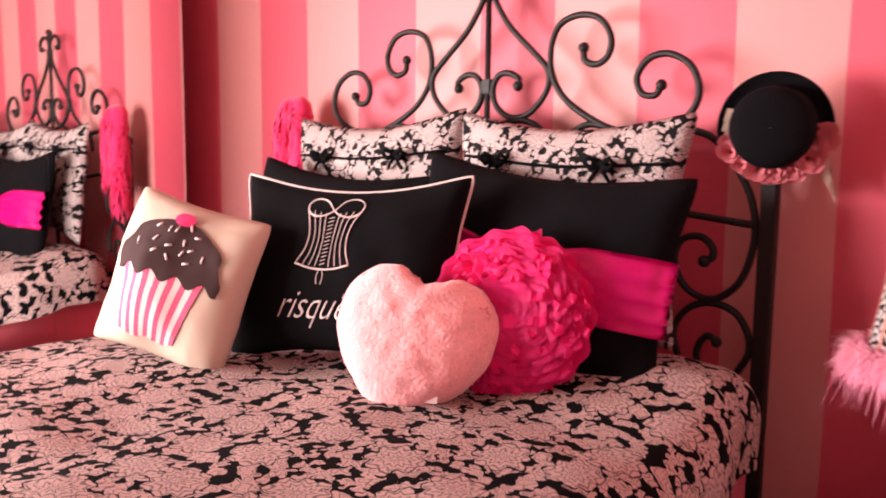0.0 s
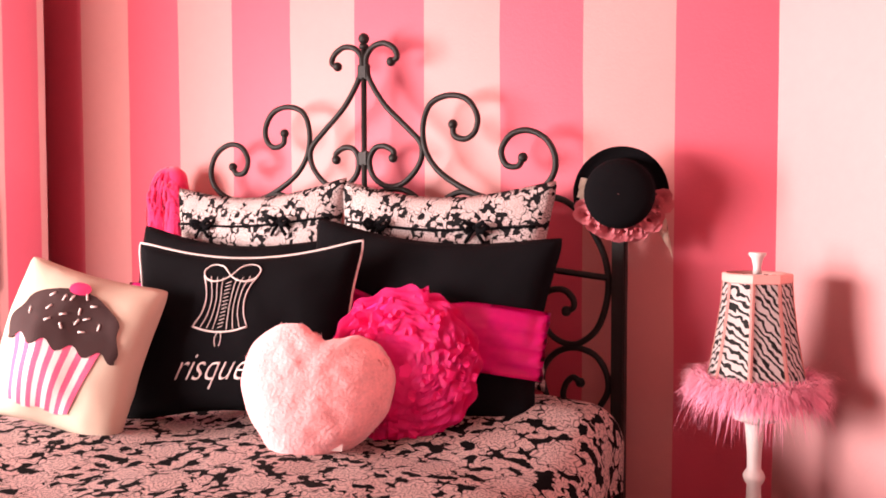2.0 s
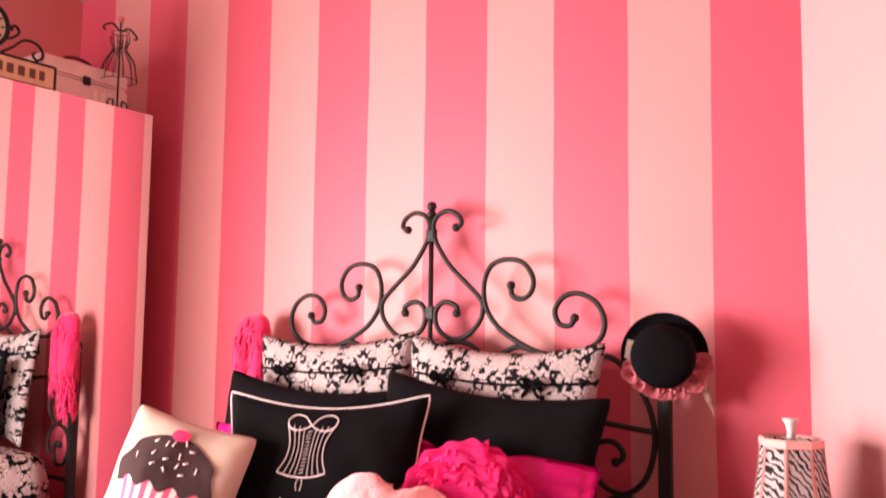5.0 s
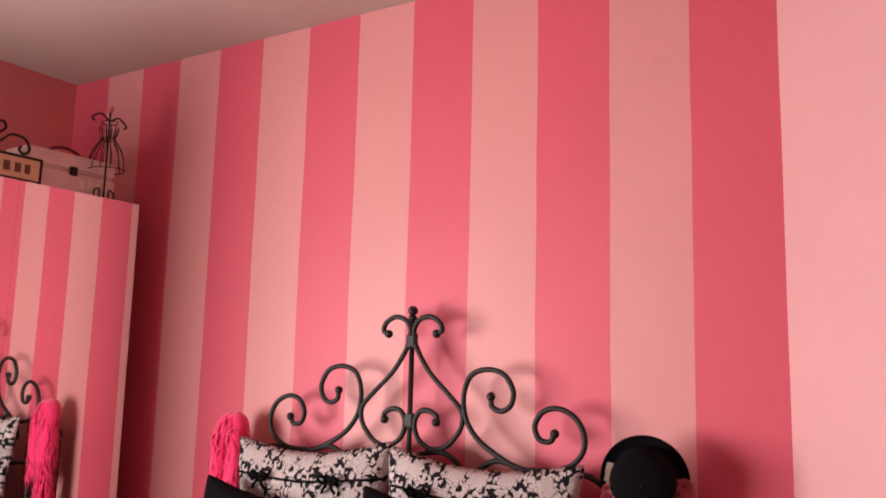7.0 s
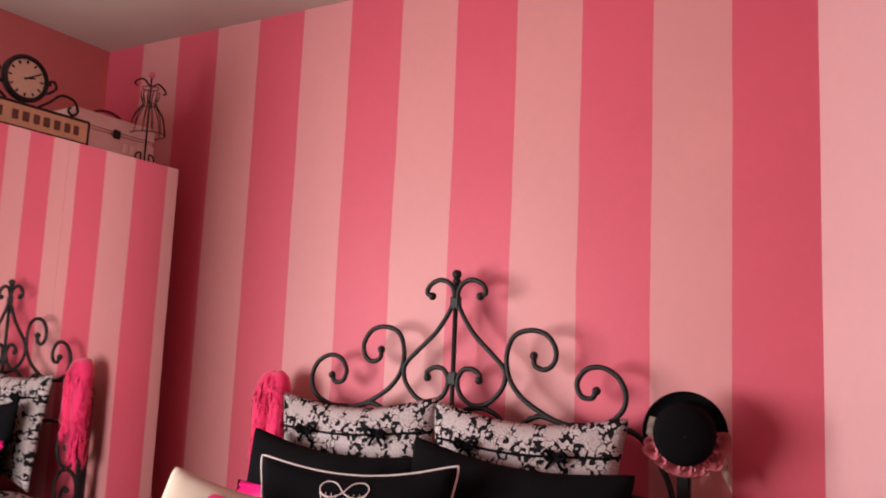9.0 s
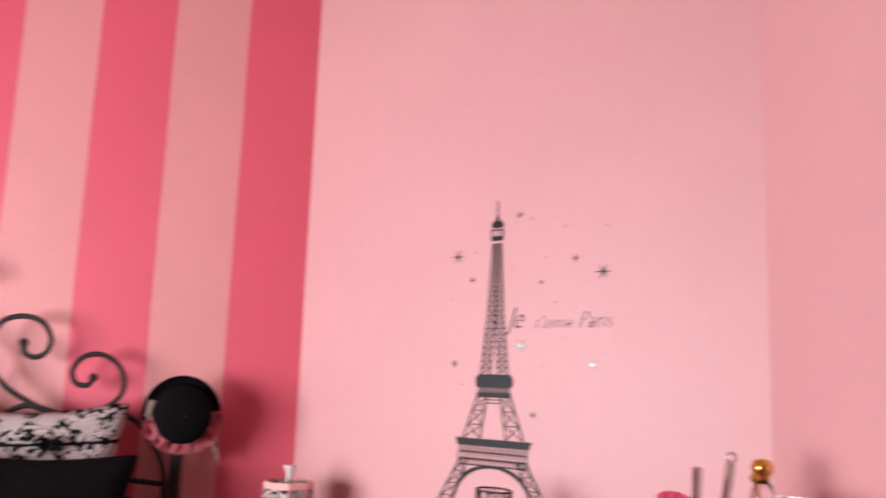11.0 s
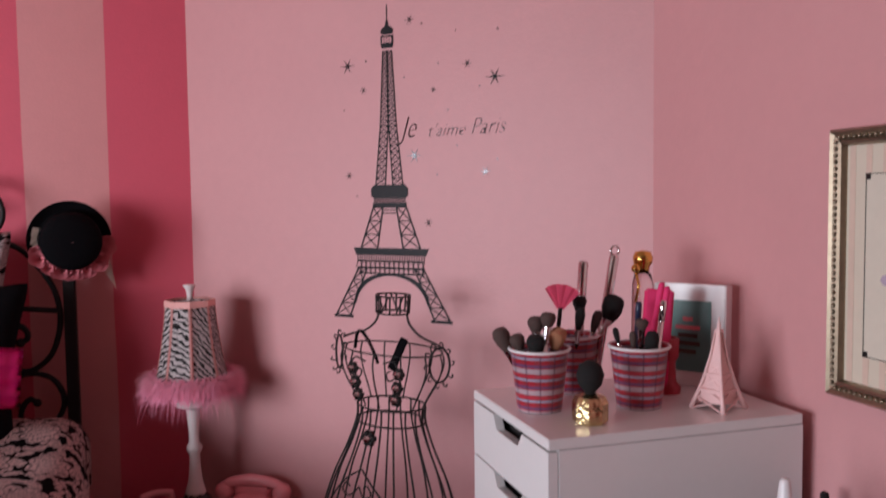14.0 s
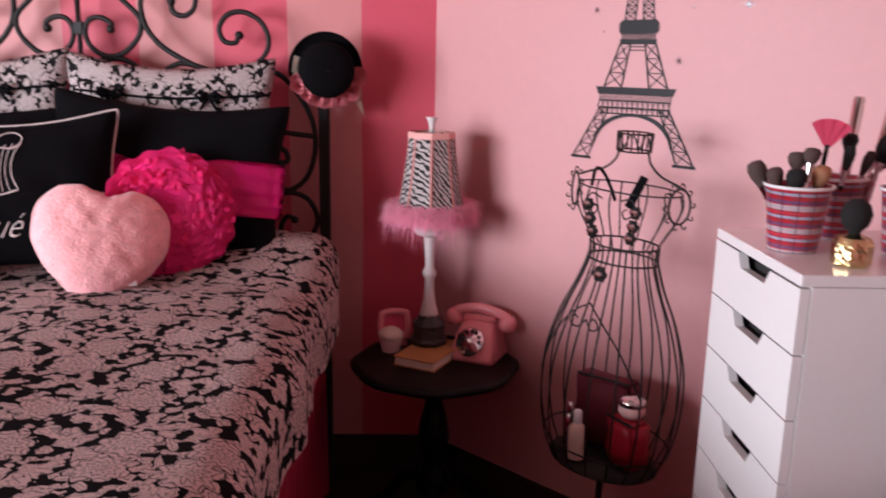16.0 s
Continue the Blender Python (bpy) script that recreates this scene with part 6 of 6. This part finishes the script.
lathe(bm, [(0.030, 0), (0.031, 0.012), (0.022, 0.022), (0.020, 0.06), (0.026, 0.07), (0.027, 0.105), (0.023, 0.108), (0.022, 0.075), (0.001, 0.07)], 24, cap=False)
part("vessel", bm, M_RED, redcup, "", True)

pol = thing("nail_polish_set", (0.947, 1.374, AH), "gold and silver glass perfume bottle with black cap", "perfume bottle")
bm = bmesh.new()
lathe(bm, [(0.026, 0), (0.030, 0.004), (0.031, 0.035), (0.026, 0.046), (0.012, 0.05)], 8, m=pose(0, 0, 0, 0, 0, 15))
part("flask", bm, mat("mercury_glass", (0.62, 0.50, 0.26), 0.15, 1.0, grain=0.3, scale=60, bump=0.8, bump_scale=90), pol)
bm = bmesh.new()
lathe(bm, [(0.009, 0.05), (0.010, 0.055), (0.020, 0.066), (0.024, 0.082), (0.019, 0.098), (0.008, 0.106), (0.001, 0.107)], 18)
part("puff_cap", bm, M_BRISTLE, pol, "fluffy black cap", True)

perf = thing("tall_perfume_bottle", (1.225, 1.70, 0), "slim clear perfume bottle with a round gold cap", "perfume bottle", m=Matrix.Translation((1.20, 1.635, AH)))
bm = bmesh.new()
lathe(bm, [(0.024, 0), (0.025, 0.004), (0.022, 0.20), (0.017, 0.222), (0.012, 0.226)], 20)
part("flask", bm, M_GLASS, perf, "", True)
bm = bmesh.new()
lathe(bm, [(0.013, 0.226), (0.014, 0.238), (0.019, 0.244), (0.021, 0.256), (0.016, 0.268), (0.001, 0.271)], 20)
part("cap", bm, M_GOLD, perf, "", True)
bm = bmesh.new()
tube(bm, [(-0.024, -0.012, 0.235), (-0.022, -0.022, 0.20), (-0.028, -0.02, 0.165)], 0.003, 6)
ball(bm, (-0.024, -0.014, 0.235), 0.010, 10)
part("charm", bm, M_GOLD, perf, "hanging gold charm", True)

frame_box = thing("box_frame", (1.280, 1.555, AH), "white box picture frame with a teal print leaning on the wall", "picture frame", m=pose(1.270, 1.565, AH, 0, 2, 36))
bm = bmesh.new()
box(bm, -0.020, 0.020, -0.074, 0.074, 0.0, 0.205, 0.002)
part("box", bm, M_WHITE, frame_box)
bm = bmesh.new()
box(bm, -0.0225, -0.0205, -0.046, 0.046, 0.030, 0.172)
pr = part("print", bm, M_TEAL, frame_box, "dark teal print with small pale lettering")
for k, (z, w_) in enumerate(((0.135, 0.02), (0.118, 0.05), (0.102, 0.04), (0.086, 0.05), (0.07, 0.036))):
    bm = bmesh.new()
    box(bm, -0.0242, -0.0228, -w_ / 2, w_ / 2, z - 0.004, z + 0.004)
    part("lettering_bar", bm, M_ROSEFAB if k < 2 else M_TAUPE, pr)

small_tower = thing("tower_figurine", (1.208, 1.385, AH), "pale pink Eiffel Tower figurine", "figurine", rz=20)
for sx in (1, -1):
    for sy in (1, -1):
        bm = bmesh.new()
        pts = [Vector((sx * r, sy * r, z)) for r, z in ((0.034, 0.0), (0.026, 0.025), (0.018, 0.055), (0.010, 0.095), (0.004, 0.14))]
        tube(bm, pts, 0.005, 6, taper=lambda t: 1.0 - 0.6 * t)
        part("leg", bm, M_PEARL, small_tower, "", True)
bm = bmesh.new()
lathe(bm, [(0.034, 0.022), (0.027, 0.045), (0.018, 0.075), (0.010, 0.105), (0.005, 0.14)], 4, m=pose(0, 0, 0, 0, 0, 45))
for v in bm.verts:
    if v.co.z < 0.03:
        v.co.z = 0.024 - 0.016 * max(abs(v.co.x), abs(v.co.y)) / 0.034
part("body", bm, M_PEARL, small_tower)
for z, r in ((0.034, 0.026), (0.062, 0.019), (0.14, 0.006)):
    bm = bmesh.new()
    box(bm, -r, r, -r, r, z - 0.003, z + 0.003, 0.001)
    part("platform", bm, M_PEARL, small_tower)
bm = bmesh.new()
for a in range(4):
    for k in range(7):
        t0, t1 = k / 7, (k + 1) / 7
        R0, R1 = 0.030 * (1 - t0) ** 1.6 + 0.003, 0.030 * (1 - t1) ** 1.6 + 0.003
        q = pose(0, 0, 0, 0, 0, 90 * a)
        tube(bm, [q @ Vector((-R0, -R0, 0.14 * t0)), q @ Vector((R1, -R1, 0.14 * t1))], 0.0016, 4)
        tube(bm, [q @ Vector((R0, -R0, 0.14 * t0)), q @ Vector((-R1, -R1, 0.14 * t1))], 0.0016, 4)
part("lattice", bm, M_PEARL, small_tower)
bm = bmesh.new()
lathe(bm, [(0.004, 0.14), (0.003, 0.152), (0.001, 0.165)], 8)
part("spire", bm, M_PEARL, small_tower)

# ---- gilt picture frame on the east wall ----
FY0, FY1, FZ0, FZ1 = 0.90, 1.262, 1.205, 1.650
pic = thing("picture_frame", (G - 0.004, (FY0 + FY1) / 2, (FZ0 + FZ1) / 2), "aged silver-gold picture frame with beaded moulding", "picture frame", m=pose(G - 0.004, (FY0 + FY1) / 2, (FZ0 + FZ1) / 2, 90, 0, -90))
hw, hh = (FY1 - FY0) / 2, (FZ1 - FZ0) / 2
prof = [(0.0, 0.0), (0.0, 0.016), (0.004, 0.021), (0.009, 0.017), (0.017, 0.014), (0.020, 0.018), (0.025, 0.016), (0.028, 0.008), (0.028, 0.0)]
for side in range(4):
    bm = bmesh.new()
    la, lb = (hw, hh) if side % 2 == 0 else (hh, hw)
    rows = []
    for sg in (-1, 1):
        rows.append([bm.verts.new((sg * (la - i_), -(lb - i_), z)) for i_, z in prof])
    for k in range(len(prof) - 1):
        bm.faces.new((rows[0][k], rows[0][k + 1], rows[1][k + 1], rows[1][k]))
    bmesh.ops.transform(bm, matrix=pose(0, 0, 0, 0, 0, 90 * side), verts=bm.verts)
    bmesh.ops.recalc_face_normals(bm, faces=bm.faces)
    mould = part("moulding", bm, M_OLDGOLD, pic)
    n = int(2 * (la - 0.02) / 0.0105)
    bm = bmesh.new()
    for k in range(n):
        x = -(la - 0.016) + (2 * la - 0.032) * (k + 0.5) / n
        ball(bm, (x, -(lb - 0.0135), 0.0165), 0.0042, 6)
    bmesh.ops.transform(bm, matrix=pose(0, 0, 0, 0, 0, 90 * side), verts=bm.verts)
    tagged(part("beading", bm, M_OLDGOLD, mould, "row of small gilt beads", True), kind="stuff")
bm = bmesh.new()
box(bm, -hw + 0.026, hw - 0.026, -hh + 0.026, hh - 0.026, 0.002, 0.005)
art = part("mount", bm, M_MATTE, pic, "cream striped mount")
bm = bmesh.new()
for k in range(9):
    x = -hw + 0.034 + k * 0.034
    box(bm, x, x + 0.012, -hh + 0.027, hh - 0.027, 0.0052, 0.0056)
tagged(part("mount_stripe", bm, mat("peach_mount_stripe", (0.66, 0.50, 0.40), 0.8), art, "pale peach stripes"), kind="stuff")
bm = bmesh.new()
ix, iy = hw - 0.070, hh - 0.075
box(bm, -ix, ix, -iy, iy, 0.006, 0.0068)
part("sheet", bm, mat("ivory_print_paper", (0.66, 0.60, 0.49), 0.7, grain=0.05), art, "ivory print sheet")
bm = bmesh.new()
for a, b in (((-ix, -iy), (ix, -iy)), ((ix, -iy), (ix, iy)), ((ix, iy), (-ix, iy)), ((-ix, iy), (-ix, -iy))):
    tube(bm, [(a[0], a[1], 0.007), (b[0], b[1], 0.007)], 0.0009, 4)
for sx in (1, -1):
    for sy in (1, -1):
        box(bm, sx * (ix - 0.004) - 0.005, sx * (ix - 0.004) + 0.005, sy * (iy - 0.004) - 0.005, sy * (iy - 0.004) + 0.005, 0.0068, 0.0076)
part("ruled_border", bm, M_IRON, art, "thin dark ruled border")
bm = bmesh.new()
for k in range(7):
    ball(bm, (-0.055 + 0.022 * k, -0.02 - 0.012 * (k % 3), 0.0066), 0.02 + 0.004 * (k % 2), 10, (1.3, 0.6, 0.05))
part("painted_shape", bm, mat("lilac_ink", (0.42, 0.33, 0.42), 0.8, grain=0.2, stain=0.2, stain_scale=30), art, "soft lilac painted shape", True)

# ---- low vanity table beside the drawers ----
VX0, VX1, VY0, VY1, VZ = 0.85, 1.335, 0.42, 1.285, 0.735
van = thing("vanity_table", ((VX0 + VX1) / 2, (VY0 + VY1) / 2, 0), "low black vanity table crowded with cosmetics", "table")
bm = bmesh.new()
box(bm, VX0, VX1, VY0, VY1, VZ - 0.03, VZ, 0.004)
wpart("tabletop", bm, M_BLACKLAC, van)
for x in (VX0 + 0.03, VX1 - 0.03):
    for y in (VY0 + 0.03, VY1 - 0.03):
        bm = bmesh.new()
        box(bm, x - 0.022, x + 0.022, y - 0.022, y + 0.022, 0.0, VZ - 0.0305, 0.003)
        wpart("leg", bm, M_BLACKLAC, van)
bm = bmesh.new()
box(bm, VX0 + 0.02, VX1 - 0.02, VY0 + 0.02, VY1 - 0.02, VZ - 0.12, VZ - 0.031, 0.002)
wpart("apron", bm, M_BLACKLAC, van)

basket = thing("basket", (1.015, 1.165, VZ), "red plastic basket filled with small bottles", "basket", rz=6)
for x0, x1, y0, y1 in ((-0.11, 0.11, -0.095, -0.09), (-0.11, 0.11, 0.09, 0.095), (-0.11, -0.105, -0.09, 0.09), (0.105, 0.11, -0.09, 0.09)):
    bm = bmesh.new()
    box(bm, x0, x1, y0, y1, 0.004, 0.105, 0.001)
    part("side", bm, M_RED, basket)
bm = bmesh.new()
box(bm, -0.11, 0.11, -0.095, 0.095, 0.0, 0.004)
part("bottom", bm, M_RED, basket)
bm = bmesh.new()
tube(bm, [(-0.11, -0.095, 0.106), (0.11, -0.095, 0.106), (0.11, 0.095, 0.106), (-0.11, 0.095, 0.106)], 0.006, 6, closed=True)
part("rim", bm, M_RED, basket, "", True)
basket.scale = (0.9, 0.9, 0.72)
bm = bmesh.new()
box(bm, -0.045, 0.045, -0.0975, -0.0955, 0.06, 0.082)
part("handle_slot", bm, M_NOZZLE, basket, "pale grip slot")
for k, (x, y, b_, c_, r, h_, ch) in enumerate(((0.965, 1.19, M_LACE, mat("steel_blue_plastic", (0.10, 0.16, 0.26), 0.3), 0.020, 0.085, 0.055), (1.01, 1.13, M_BRISTLE, M_BRISTLE, 0.026, 0.07, 0.035), (1.055, 1.21, M_NOZZLE, M_NOZZLE, 0.022, 0.09, 0.03), (1.09, 1.14, M_LACE, M_NOZZLE, 0.018, 0.10, 0.03), (1.02, 1.215, M_CHERRY, M_BRISTLE, 0.018, 0.08, 0.03))):
    bottle("cosmetic_bottle", (x, y, VZ + 0.005), ("small cream bottle with a blue cap", "squat black bottle with a black cap", "white tube with a white cap", "cream bottle with a white cap", "pink bottle with a black cap")[k] + " in the basket", b_, c_, r, h_, ch)
spray = thing("squeeze_bottle", (1.128, 1.110, VZ), "navy squeeze bottle with a tapered white nozzle", "bottle")
bm = bmesh.new()
lathe(bm, [(0.023, 0), (0.025, 0.006), (0.025, 0.300), (0.022, 0.312)], 24)
part("vessel", bm, M_NAVY, spray, "", True)
bm = bmesh.new()
lathe(bm, [(0.0254, 0.135), (0.0262, 0.138), (0.0262, 0.150), (0.0254, 0.153)], 24, cap=False)
part("label_ring", bm, M_NOZZLE, spray, "white ring", True)
bm = bmesh.new()
lathe(bm, [(0.024, 0.310), (0.025, 0.325), (0.020, 0.337), (0.011, 0.36), (0.008, 0.388), (0.005, 0.394)], 20)
part("nozzle", bm, M_NOZZLE, spray, "", True)
rack = thing("polish_rack", (1.245, 1.045, VZ), "stepped black rack for nail polish", "rack")
for k in range(3):
    bm = bmesh.new()
    box(bm, -0.11 + 0.066 * k, -0.046 + 0.066 * k, -0.10, 0.26 - 0.05, 0.0, 0.14 + 0.055 * k, 0.002)
    part("step", bm, M_BLACKLAC, rack)
rnd = random.Random(12)
POL = [M_NAVY, M_WINE, M_CHROME, M_WINE, M_PEARL, M_NAVY, M_BRISTLE]
for k in range(3):
    for j in range(7):
        bottle("nail_polish_bottle", (1.245 - 0.078 + 0.066 * k, 0.970 + 0.042 * j, VZ + 0.1405 + 0.055 * k), "small glass bottle of nail polish with black cap", POL[rnd.randrange(7)], M_BRISTLE if rnd.random() < 0.7 else M_NOZZLE, 0.014, 0.035, 0.03, "nail polish")["group"] = "nail polish bottles"
